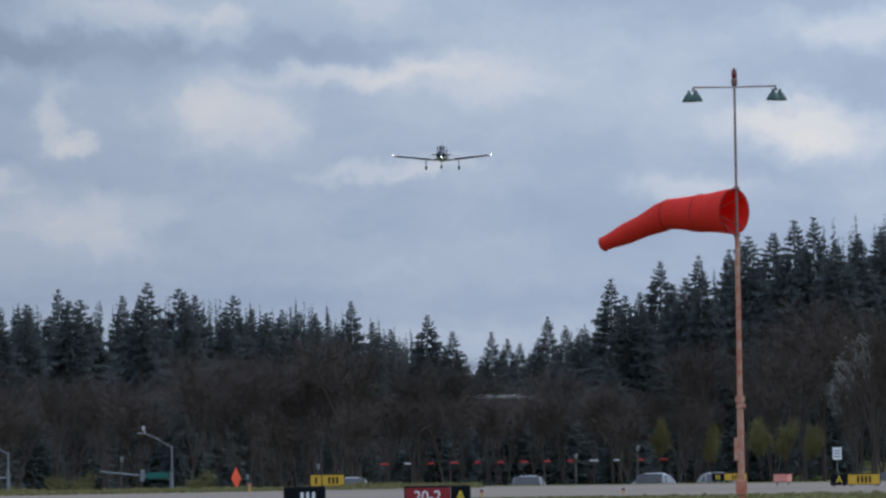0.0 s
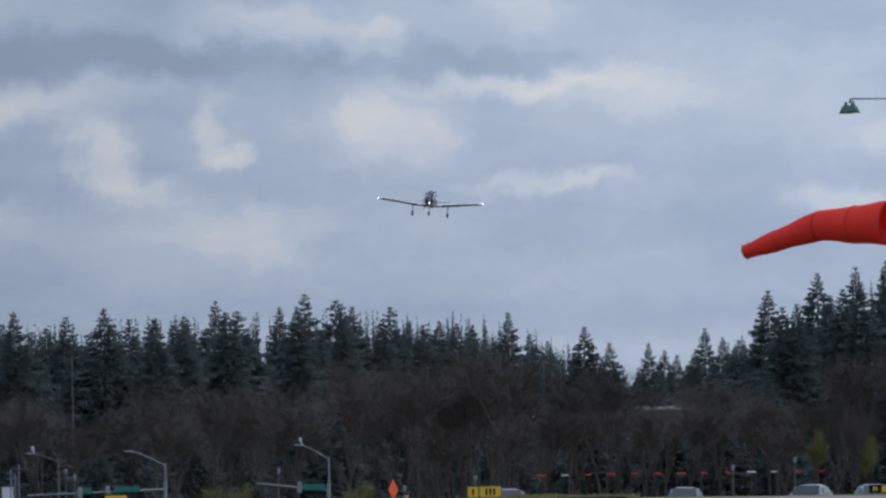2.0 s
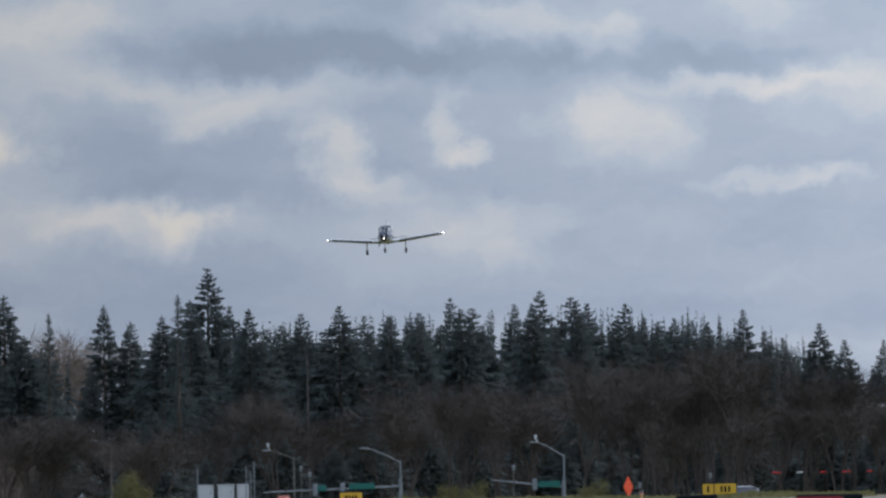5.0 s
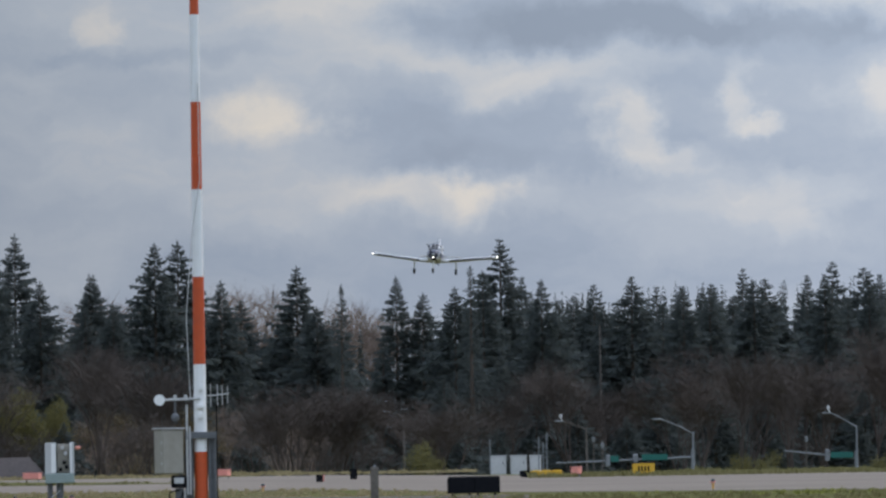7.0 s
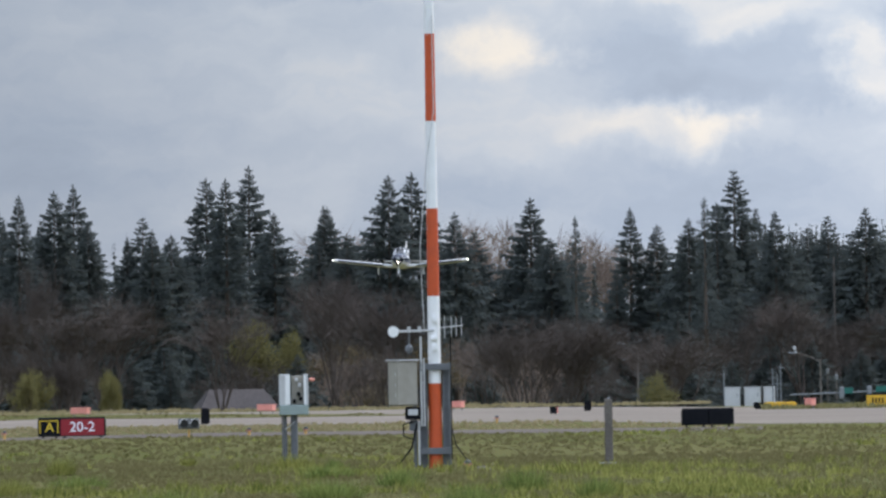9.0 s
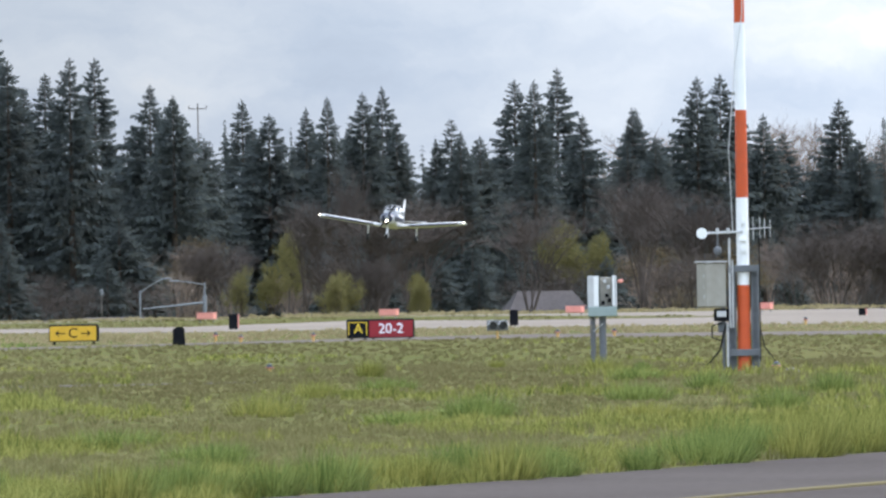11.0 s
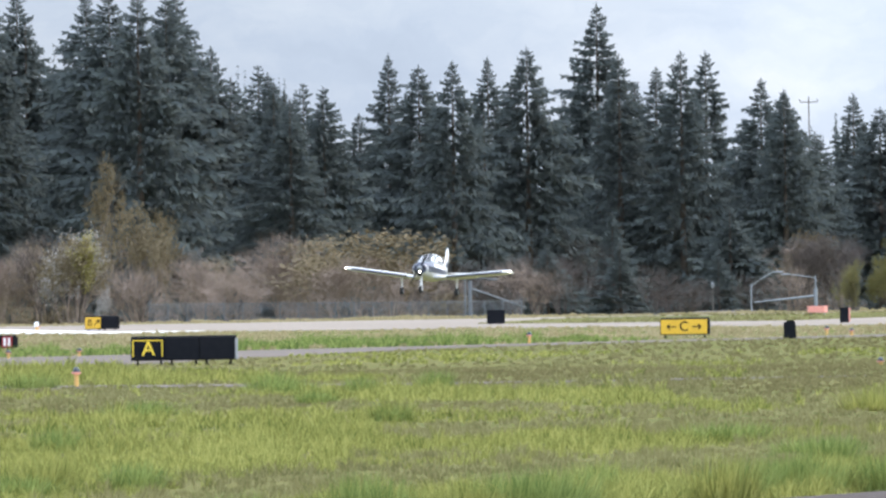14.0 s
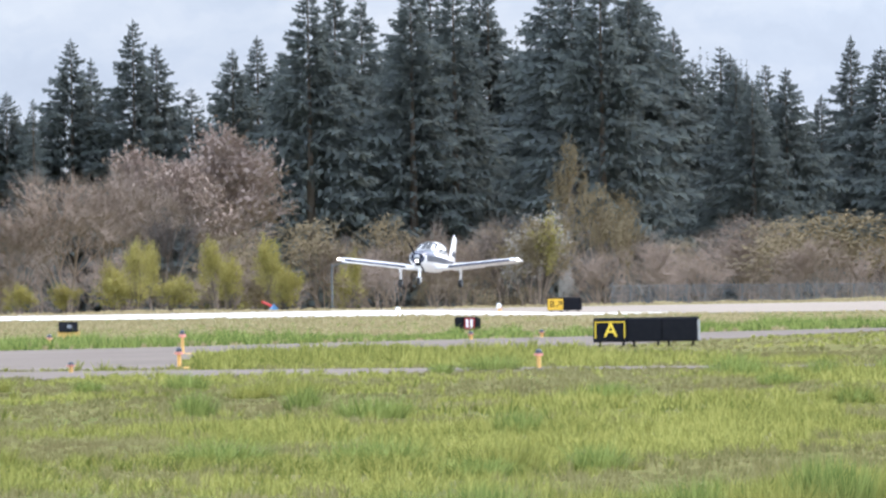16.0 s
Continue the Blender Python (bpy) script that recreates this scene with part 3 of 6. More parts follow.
FIRS_MID_EAST = ((7.64, 947, 25.1), (7.88, 895, 20.5), (8.31, 963, 22.8), (8.42, 955, 18.8), (8.87, 991, 22.1), (9.02, 991, 20.4),
        (9.2, 951, 20.4), (9.36, 973, 22.2), (9.46, 1016, 26.0), (9.58, 1025, 22.3), (9.69, 954, 21.0), (9.87, 1035, 20.4), (9.97, 1035, 20.1),
        (10.04, 1010, 19.1), (10.2, 1008, 21.9), (10.34, 1054, 21.5), (10.49, 1005, 20.8), (10.6, 1046, 21.1), (10.64, 1019, 20.7), (10.67, 1086, 21.7),
        (10.77, 1088, 20.7), (10.89, 1043, 21.8), (11.01, 1113, 20.9), (11.19, 1125, 23.5), (11.29, 1096, 23.1), (11.42, 1125, 20.9), (11.54, 1119, 23.7),
        (11.6, 1203, 24.6), (11.77, 1202, 23.0), (11.92, 1256, 23.5), (12.0, 1235, 22.7))
FIRS_EAST = ((12.09, 1250, 23.3), (12.19, 1236, 22.8), (12.28, 1307, 23.5), (12.48, 1328, 25.3), (12.6, 1296, 22.1), (12.7, 1309, 21.3), (12.91, 1361, 23.7),
        (13.05, 1357, 21.4), (13.27, 1320, 20.9), (13.36, 1381, 20.5), (13.43, 1394, 20.0), (13.53, 1337, 19.8), (13.59, 1404, 23.7), (13.69, 1315, 21.4),
        (13.78, 1224, 20.0), (13.95, 1151, 24.8), (14.03, 1037, 21.3), (14.11, 1038, 21.6), (14.23, 1122, 26.2), (14.3, 1066, 22.8), (14.37, 1055, 23.3),
        (14.47, 1050, 23.9), (14.62, 1091, 26.8), (14.73, 1064, 27.7), (14.87, 1104, 28.8), (14.99, 1048, 28.9), (15.1, 1043, 29.1), (15.22, 1031, 26.6),
        (15.35, 1065, 27.8), (15.48, 1093, 29.0), (15.61, 1055, 28.1), (15.77, 1113, 28.0))
for stand in (FIRS_WEST, FIRS_MID_WEST, FIRS_MID_EAST, FIRS_EAST):
    for az, d, h in stand:
        top = h - 4.5 + (1.8 if -0.8 < az < 1.2 else 0.0)
        z = ground_z(az, d)
        pair = tree_rnd.choice(FIRS if d < 1000 else FAR_FIRS)
        plant("fir_tree", pair, az, d, top - z, tree_rnd.uniform(0.85, 1.12), FIR_LABEL, "tree", "conifers of the wood")
for az, d, h in ((9.29, 900, 21.5), (8.56, 900, 20.0), (-2.3, 760, 20.0)):
    plant("sparse_fir", SPARSE[int(d) % 2], az, d, h, 1.0, "thin ragged conifer with gaps between its branches", "tree", "conifers of the wood")


# lower conifers that fill the wood behind the edge: the height of the mass follows the edge trees
def fill_height(az):
    return float(np.interp(az, (-4, -2, 0, 1.4, 2.2, 4, 5, 6.2, 7, 8.2, 9.1, 9.6, 10.4, 11.5, 12.2, 12.8, 13.2, 14.0, 15.0, 18),
                           (20, 21.5, 27, 26, 20.5, 21.5, 21, 19.5, 19, 18.5, 19, 20.5, 22, 24.5, 25.5, 22.5, 17.5, 19.5, 25.5, 27)))


def wood_depth(a):
    return float(np.interp(a, (-3, 1.5, 4, 8, 10.5, 12.5, 13.6, 14, 18), (790, 800, 860, 930, 1020, 1300, 1350, 1080, 1060)))


az = -4.2
while az < 17.5:
    a = az + tree_rnd.uniform(-0.07, 0.07)
    h = fill_height(a) * tree_rnd.uniform(0.84, 1.07)
    plant("fir_tree", tree_rnd.choice(PLAIN_FIRS), a, wood_depth(a) + 30, h, tree_rnd.uniform(0.95, 1.25), FIR_LABEL, "tree", "conifers of the wood")
    az += 0.16 if 9.0 < az < 15.5 else 0.25

# the depth of the wood behind the edge trees
v, f = [], []
rr = random.Random(15)
for i in range(820):
    a = rr.uniform(-4.2, 17.5) if i < 480 else rr.uniform(9.0, 14.2)
    d0 = wood_depth(a) + 30
    d = d0 * rr.uniform(1.06, 1.16)
    z = ground_z(a, d)
    h = (ground_z(a, d0) + fill_height(a) * rr.uniform(0.86, 1.0) - 2.1) * d / d0 + 2.1 - z
    p = spot(a, d, z)
    ribbon(v, f, p, p + Vector((0, 0, h)), 0.14, Vector((1, 0, 0)))
    for k in range(34):
        u = k / 34
        for j in range(4 if u > 0.5 else 3):
            b = rr.uniform(0, 6.28)
            o = Vector((math.cos(b), math.sin(b), -0.45))
            c = p + Vector((0, 0, h * (0.3 + 0.7 * (u + rr.uniform(-0.015, 0.015)))))
            ribbon(v, f, c, c + o * (0.12 + 3.4 * (1.0 - u)), 0.10 + 0.5 * (1.0 - u), Vector((-math.sin(b), math.cos(b), 0.3)))
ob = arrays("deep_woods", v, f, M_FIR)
tagged(ob, "dense dark conifers deep in the wood", "woods", kind="stuff")

# far wooded ridge, seen over the lowest part of the wood
v, f = [], []
rr = random.Random(5)
for i in range(420):
    a = rr.uniform(9.5, 15.5)
    d = rr.uniform(2300, 2600)
    p = spot(a, d, -6)
    h = 8 + float(np.interp(a, (9.5, 11, 11.9, 12.4, 13.2, 15.5), (16, 22, 30, 28, 17, 14))) * rr.uniform(0.88, 1.06)
    for k in range(26):
        u = k / 26
        for q in range(4):
            b = rr.uniform(0, 6.28)
            o = Vector((math.cos(b), math.sin(b), -0.5))
            c = p + Vector((0, 0, h * (0.35 + 0.65 * u)))
            ribbon(v, f, c, c + o * 6.5 * (1.04 - u), 0.8, Vector((-math.sin(b), math.cos(b), 0.3)))
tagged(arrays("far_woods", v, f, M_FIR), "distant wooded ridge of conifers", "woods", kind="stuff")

# leafless trees and brush in front of the conifers: bearing, distance, height, width
GREYBARE_TREES = [(-2.43, 630, 10.8, 1.2), (-2.17, 640, 13.0, 1.3), (-1.85, 650, 13.6, 1.1), (-1.12, 750, 12.9, 0.9), (-0.42, 720, 8.1, 1.2), (-0.07, 615, 7.6, 1.2),
        (-0.07, 640, 9.5, 0.5), (0.12, 630, 8.1, 1.0), (0.34, 640, 10.0, 0.7), (0.88, 610, 6.3, 1.3), (1.27, 640, 9.0, 1.0), (1.45, 610, 6.3, 1.3),
        (1.65, 640, 8.9, 1.1), (1.75, 640, 9.8, 1.0), (2.04, 605, 6.6, 1.6), (2.45, 725, 8.1, 1.6), (3.12, 740, 7.8, 1.6), (5.38, 640, 8.3, 1.0),
        (5.66, 620, 7.5, 1.0), (5.69, 620, 7.2, 0.9), (7.2, 760, 13.4, 1.0), (7.2, 780, 14.2, 1.0), (7.52, 740, 12.7, 1.0), (7.54, 740, 11.7, 1.1)]
GREYBARE_TREES_MORE = [(7.3, 1040, 21.4, 1.3), (8.02, 1060, 22.0, 1.3), (8.10, 1065, 22.2, 1.2), (8.67, 1060, 20.4, 1.2), (8.75, 1055, 20.2, 1.2)]
BUDDING_TREES = [(-1.61, 660, 14.8, 0.8), (-1.31, 665, 16.1, 1.0)]
BARE_TREES = [(-1.54, 625, 10.1, 0.8), (-0.3, 730, 8.5, 0.9), (0.38, 630, 9.5, 0.9), (3.15, 750, 8.4, 1.3), (5.38, 620, 7.5, 0.8), (5.67, 680, 11.7, 1.2),
        (5.73, 720, 11.9, 1.4), (5.85, 760, 12.7, 1.4), (6.5, 740, 12.3, 1.2), (7.39, 650, 8.0, 1.4), (8.24, 690, 9.3, 1.3), (8.28, 700, 10.3, 1.5),
        (8.47, 700, 9.0, 1.5), (8.53, 700, 10.1, 1.3), (9.04, 690, 9.1, 1.6), (9.11, 700, 8.5, 1.4), (9.84, 860, 12.5, 1.2), (10.48, 760, 10.3, 1.2),
        (10.8, 820, 12.9, 1.0), (11.28, 820, 11.4, 1.2), (11.6, 1000, 15.7, 1.4), (12.07, 800, 9.3, 1.3), (12.14, 1000, 15.0, 1.5), (12.43, 980, 14.2, 1.4)]
BARE_TREES_MORE = [(11.06, 860, 12.3, 1.0), (14.32, 960, 10.8, 1.2), (10.54, 830, 11.7, 1.1), (12.02, 980, 12.4, 1.5), (12.37, 950, 12.1, 1.4), (12.55, 850, 10.3, 1.3), (12.69, 990, 11.7, 1.3), (12.85, 950, 10.9, 1.4),
        (13.14, 1100, 14.5, 1.3), (13.36, 960, 11.2, 1.4), (13.72, 1080, 13.7, 1.3), (13.94, 960, 10.6, 1.4), (14.07, 1050, 14.1, 1.2),
        (14.48, 1000, 14.7, 1.4), (14.87, 1000, 16.3, 1.6), (15.29, 1000, 17.9, 1.6), (15.41, 960, 11.8, 1.3)]
YOUNG_TREES = [(-1.86, 612, 5.4, 0.6), (-1.74, 604, 6.0, 0.6), (-1.66, 616, 6.6, 0.45), (-1.30, 606, 6.2, 0.5), (-1.21, 618, 6.0, 0.6), (-0.98, 612, 6.6, 0.5), (-0.86, 622, 5.6, 0.7), (-0.50, 604, 5.4, 0.35), (0.56, 620, 8.2, 0.5), (-2.38, 600, 3.4, 1.2), (-2.12, 600, 3.5, 1.2), (-1.79, 610, 4.6, 1.4), (-1.55, 606, 4.2, 1.2), (-1.28, 720, 6.1, 1.6), (-0.97, 722, 6.2, 1.3),
        (-0.53, 715, 6.1, 0.8), (4.93, 730, 6.6, 0.6), (5.08, 730, 6.9, 0.7), (5.19, 740, 8.9, 0.5), (5.19, 750, 9.0, 0.4), (5.47, 600, 4.8, 0.8),
        (5.48, 610, 5.2, 0.9), (5.91, 640, 6.0, 0.5), (5.92, 600, 4.6, 0.5), (5.92, 610, 5.1, 0.5), (6.71, 800, 9.2, 0.8), (6.74, 810, 9.4, 0.7),
        (6.93, 805, 8.6, 0.5), (6.95, 815, 8.8, 0.4), (9.04, 640, 5.4, 1.0), (10.97, 560, 4.5, 0.8), (14.2, 900, 7.5, 0.55), (14.51, 900, 7.0, 0.5)]
YOUNG_TREES_MORE = [(10.80, 560, 4.3, 0.9), (11.64, 560, 4.4, 0.9), (14.79, 900, 7.4, 0.7), (14.95, 905, 7.0, 0.6), (15.08, 905, 6.7, 0.5)]
OCHRE_TREES = [(0.5, 620, 8.0, 1.0), (0.7, 690, 13.9, 0.35), (0.90, 640, 10.5, 0.7), (1.02, 650, 10.2, 0.6), (1.97, 620, 7.8, 1.8), (2.23, 610, 7.6, 2.2),
        (4.61, 750, 9.5, 1.0), (4.8, 760, 9.7, 1.0), (4.84, 770, 9.6, 1.0), (5.29, 700, 12.3, 0.9), (5.48, 780, 15.3, 0.5)]
BLOSSOM_TREES = [(0.56, 628, 8.7, 0.9), (0.7, 590, 3.5, 0.5), (15.32, 930, 13.6, 0.6)]
for rows, kinds, name, label in (
        ([r for r in GREYBARE_TREES if r[0] < 5] + GREYBARE_TREES_MORE, GREYBARE, "bare_tree", "leafless grey broadleaf tree with pale fine twigs"),
        (BUDDING_TREES, BUDDING, "budding_tree", "broadleaf tree covered in pale pink buds"),
        ([r for r in GREYBARE_TREES + OCHRE_TREES if r[0] > 4.5] + BARE_TREES + BARE_TREES_MORE, BARE, "bare_tree", "leafless brown broadleaf tree with fine twigs"),
        ([r for r in YOUNG_TREES + YOUNG_TREES_MORE if r[0] < 3], YOUNG, "shrub", "shrub with fresh yellow-green leaves"),
        ([r for r in YOUNG_TREES + YOUNG_TREES_MORE if r[0] > 3], OLIVE_SHRUB, "shrub", "shrub with dull olive-green young leaves"),
        ([r for r in OCHRE_TREES if r[0] < 4], OCHRE, "budding_tree", "budding tree with ochre-brown young leaves"),
        (BLOSSOM_TREES, BLOSSOM, "blossom_tree", "small tree in white blossom"),):
    for i, (az, d, h, wide) in enumerate(rows):
        plant(name, kinds[i % len(kinds)], az, d, h, wide, label, "shrub" if name == "shrub" else "tree", "broadleaf growth before the wood")

# a belt of tall leafless trees before the eastern wood
belt = random.Random(29)
az = 8.3
while az < 15.9:
    tall = float(np.interp(az, (8.3, 9.5, 11, 12.5, 14, 15.9), (10.0, 12.0, 14.5, 15.0, 12.5, 17.0)))
    plant("bare_tree", belt.choice(BARE), az + belt.uniform(-0.06, 0.06), belt.uniform(880, 1010), tall * belt.uniform(0.72, 1.08), belt.uniform(0.9, 1.3),
          "leafless brown broadleaf tree with fine twigs", "tree", "broadleaf growth before the wood")
    az += 0.12

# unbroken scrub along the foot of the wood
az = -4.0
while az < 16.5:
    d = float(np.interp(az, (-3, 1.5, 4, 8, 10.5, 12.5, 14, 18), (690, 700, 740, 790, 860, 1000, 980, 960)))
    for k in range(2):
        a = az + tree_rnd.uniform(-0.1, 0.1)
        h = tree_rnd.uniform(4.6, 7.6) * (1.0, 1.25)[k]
        # stretches in cloud shade: darker twigs and added young firs stand in for it
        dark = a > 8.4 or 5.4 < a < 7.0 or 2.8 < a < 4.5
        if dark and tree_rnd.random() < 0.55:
            plant("young_fir", tree_rnd.choice(PLAIN_FIRS), a, d + (20, 45)[k], h * 1.35, tree_rnd.uniform(1.2, 1.8), "broad young conifer added to darken the shaded foot of the wood", "tree", "young conifers")
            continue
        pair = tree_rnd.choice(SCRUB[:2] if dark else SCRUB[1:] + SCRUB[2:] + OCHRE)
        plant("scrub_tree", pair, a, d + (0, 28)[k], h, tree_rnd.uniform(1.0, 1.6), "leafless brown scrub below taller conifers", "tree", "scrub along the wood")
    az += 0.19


# ---------------------------------------------------------------- grass
def grass(name, d0, d1, a0, a1, count, blades, h0, h1, width, kinds, rich, seed, keep=None, bare=-0.85):
    """Tufts of blades scattered by bearing and distance. Patches of growth decide the height and which of the kinds stands there:
    kinds holds (material, label) for lush, common and dry growth."""
    rnd = random.Random(seed)
    out = [([], []) for _ in kinds]
    for _ in range(count):
        d = math.sqrt(rnd.uniform(d0 * d0, d1 * d1))
        a = rnd.uniform(a0, a1)
        if keep and not keep(a, d):
            continue
        c = spot(a, d)
        patch = noise.noise(Vector((c.x * 0.13, c.y * 0.05, 2.5))) + 0.7 * noise.noise(Vector((c.x * 0.4, c.y * 0.12, 7.5)))
        g = 0.9 * patch + 0.7 * noise.noise(Vector((c.x * 0.75, c.y * 0.2, seed))) + 0.5 * noise.noise(Vector((c.x * 2.1, c.y * 0.7, seed + 5)))
        if g < bare + rnd.uniform(-0.25, 0.25):
            continue
        pick = patch + rnd.uniform(-0.16, 0.16) + 0.12 - 0.45 * min(1.0, max(0.0, (a - 2.5) / 2.0)) * min(1.0, max(0.0, (d - 165) / 60.0))
        v, f = out[0 if pick > 0.15 else 1 if pick > -0.34 else 2] if len(kinds) == 3 else out[0]
        h = (h0 + (h1 - h0) * max(0.0, min(1.3, 0.22 + g * 1.25 * rich))) * rnd.uniform(0.75, 1.2)
        for _ in range(blades):
            b = rnd.uniform(0, 6.283)
            r = rnd.uniform(0, 0.09)
            p = c + Vector((math.cos(b) * r, math.sin(b) * r * 2, 0))
            lean = Vector((rnd.gauss(0.05, 0.48), rnd.gauss(0, 0.35), 1)).normalized()
            q = p + lean * h * rnd.uniform(0.6, 1.15)
            s = Vector((1, rnd.uniform(-0.4, 0.4), 0)) * width
            i = len(v)
            if h > 0.16 and width < 0.012:
                m = p.lerp(q, 0.55) + Vector((0, 0, h * 0.06))
                q = q + Vector((lean.x * h * 0.5, 0, -abs(lean.x) * h * 0.35))
                v += [p - s, p + s, m + s * 0.7, m - s * 0.7, q]
                f.append((i, i + 1, i + 2, i + 3))
                f.append((i + 3, i + 2, i + 4))
            else:
                v += [p - s, p + s, q]
                f.append((i, i + 1, i + 2))
    for (v, f), (mat, label) in zip(out, kinds):
        tagged(arrays(name, v, f, mat), label, "grass", kind="stuff")


def on_line(rows, a):
    return float(np.interp(a, [r[0] for r in rows], [r[1] for r in rows]))


APRON_EDGE = [(-8, 62), (1, 76), (4.1, 92.5), (6.7, 104), (8.54, 115), (20, 200)]
TAXI_NEAR = [(-6, 208), (-2.5, 223), (-1.5, 223), (-1.4, 262), (-0.5, 262), (0.85, 265), (1.55, 282), (2.6, 307), (3.7, 317), (4.4, 322), (5.6, 329), (6.5, 330), (8.6, 317), (9.6, 328), (11.6, 325), (13, 368), (20, 350)]
TAXI_FAR = [(-6, 272), (-2.5, 283), (-1.5, 287), (-0.5, 294), (0.85, 301), (1.55, 311), (2.6, 317), (3.7, 325), (4.4, 329), (5.6, 341), (6.5, 348), (8.6, 335), (9.6, 331)]
RUNWAY_NEAR = [(-6, 497), (-2.5, 467), (0, 448), (0.7, 426), (1.4, 432), (2.5, 422), (3.6, 414), (4.6, 398), (6, 396), (8.5, 379), (9.6, 332)]


PATH_NEAR = [(-6, 197), (-2.5, 204), (-0.6, 202), (0.5, 206.5), (2, 203), (3.2, 203)]
PATH_FAR = [(-6, 207), (-2.5, 221), (-0.6, 214.5), (0.5, 211), (2, 205), (3.2, 203.5)]


def open_field(a, d):
    if d < on_line(APRON_EDGE, a) + 0.2 or d > on_line(TAXI_NEAR, a) - 0.5:
        return False
    return not (a < 3.0 and on_line(PATH_NEAR, a) < d < on_line(PATH_FAR, a))


def verge(a, d):
    return on_line(TAXI_FAR, a) + 0.5 < d < on_line(RUNWAY_NEAR, a) - 1


FIELD = ((M_LUSH, "lush bright green grass tufts"), (M_GRASS, "common spring grass in loose tufts"), (M_OLIVE, "thin olive-brown grass over worn earth"))
TALL = ((M_LUSH, "long bright green grass clumps"),)
PALE = ((M_DRY, "pale dry grass beside the runway"),)
grass("grass", 72, 140, -3.3, 9.6, 14500, 11, 0.06, 0.30, 0.0075, FIELD, 0.5, 3, open_field, -1.2)
grass("tall_grass", 82, 128, -3.3, 9.6, 21000, 13, 0.14, 0.50, 0.006, TALL, 0.6, 9, lambda a, d: open_field(a, d) and d < on_line(APRON_EDGE, a) + 13, -0.15)
grass("grass", 135, 235, -3.4, 12.5, 25000, 8, 0.06, 0.22, 0.016, FIELD, 0.5, 4, open_field, -1.6)
grass("tall_grass", 128, 225, -3.4, 12.5, 7000, 9, 0.1, 0.34, 0.014, TALL, 0.7, 19, open_field, 0.22)
grass("grass", 225, 372, -3.4, 16.5, 18000, 6, 0.06, 0.18, 0.028, FIELD, 0.45, 5, open_field, -1.6)
grass("dry_grass", 268, 530, -3.6, 9.6, 20000, 6, 0.08, 0.24, 0.04, PALE, 0.6, 6, verge)
grass("verge_grass", 268, 345, -3.6, 3.75, 10000, 9, 0.16, 0.50, 0.02, ((M_TUFT, "dense green grass along the taxiway edge"),), 0.8, 8,
      lambda a, d: verge(a, d) and d < on_line(TAXI_FAR, a) + (17 + 9 * noise.noise(Vector((a * 6, 0.5, 3.0)))) * min(1.0, (3.9 - a) / 0.5), -0.9)
grass("island_grass", 208, 300, -1.42, 1.9, 4600, 9, 0.10, 0.42, 0.018, ((M_LUSH, "green grass between two paved strips"),), 0.8, 28,
      lambda a, d: on_line(PATH_FAR, a) + 0.5 < d < on_line(TAXI_NEAR, a) - 0.5 and (abs(a - 1.14) > 0.34 or d < 238) and a < 1.4 + 0.6 * noise.noise(Vector((a * 3, d * 0.15, 1.0))), -0.5)
grass("median_grass", 440, 530, 2.8, 7.6, 2600, 6, 0.06, 0.24, 0.04, ((M_GRASS, "thin green grass between two pavements"),), 0.6, 31,
      lambda a, d: on_line(MEDIAN_NEAR, a) < d < on_line(MEDIAN_FAR, a))
grass("bank_grass", 522, 548, -3.6, 9.3, 5000, 6, 0.06, 0.26, 0.05, PALE, 0.7, 12)
grass("bank_grass", 446, 480, 9.6, 13.2, 4000, 6, 0.1, 0.35, 0.05, ((M_GRASS, "green grass on the far bank of the runway"),), 0.7, 13)
# single large tufts
rt = random.Random(44)
EDGE_TUFTS = [(a, on_line(APRON_EDGE, a) + rt.uniform(0.3, 7) * rt.random(), rt.uniform(0.4, 0.9), rt.uniform(0.28, 0.52)) for a in (rt.uniform(-3, 8.5) for _ in range(72))]
EDGE_TUFTS += [(rt.uniform(-3, 9.5), rt.uniform(100, 215), rt.uniform(0.5, 1.3), rt.uniform(0.22, 0.42)) for _ in range(46)]
for az, d, w, h in EDGE_TUFTS + [(-1.42, 147, 0.62, 0.42), (7.17, 210, 0.32, 0.26), (11.0, 235, 0.3, 0.35), (6.35, 225, 0.3, 0.22), (1.02, 216, 0.3, 0.2)]:
    rr = random.Random(int(d * 10))
    v, f = [], []
    for _ in range(int(320 + 260 * w)):
        b = rr.uniform(0, 6.283)
        p = Vector((math.cos(b), math.sin(b), 0)) * w * 0.5 * math.sqrt(rr.random())
        q = p * rr.uniform(1.0, 1.6) + Vector((rr.gauss(0.03, 0.09), rr.gauss(0, 0.09), h * rr.uniform(0.35, 1.1)))
        ribbon(v, f, p, q, 0.0085, Vector((-math.sin(b), math.cos(b), 0)))
    ob = arrays("grass_tuft", v, f, M_TUFT if int(w * 100) % 3 else M_LUSH)
    ob.matrix_basis = facing(az, d)
    tagged(ob, "dense green grass tuft with long blades", "grass tuft", "grass tufts")


# ---------------------------------------------------------------- windsock
def swept(rings):
    return [[Vector(c) + Vector(u) * r * math.cos(a) + Vector(w) * r * math.sin(a) for a in (2 * math.pi * i / 20 for i in range(20))] for c, u, w, r in rings]


def shell(bm, rings, thick=0.012):
    """A cloth tube, open at both ends, with an inner skin."""
    loft(bm, swept(rings), False)
    loft(bm, swept([(c, u, w, r - thick) for c, u, w, r in rings]), False)
    return bm


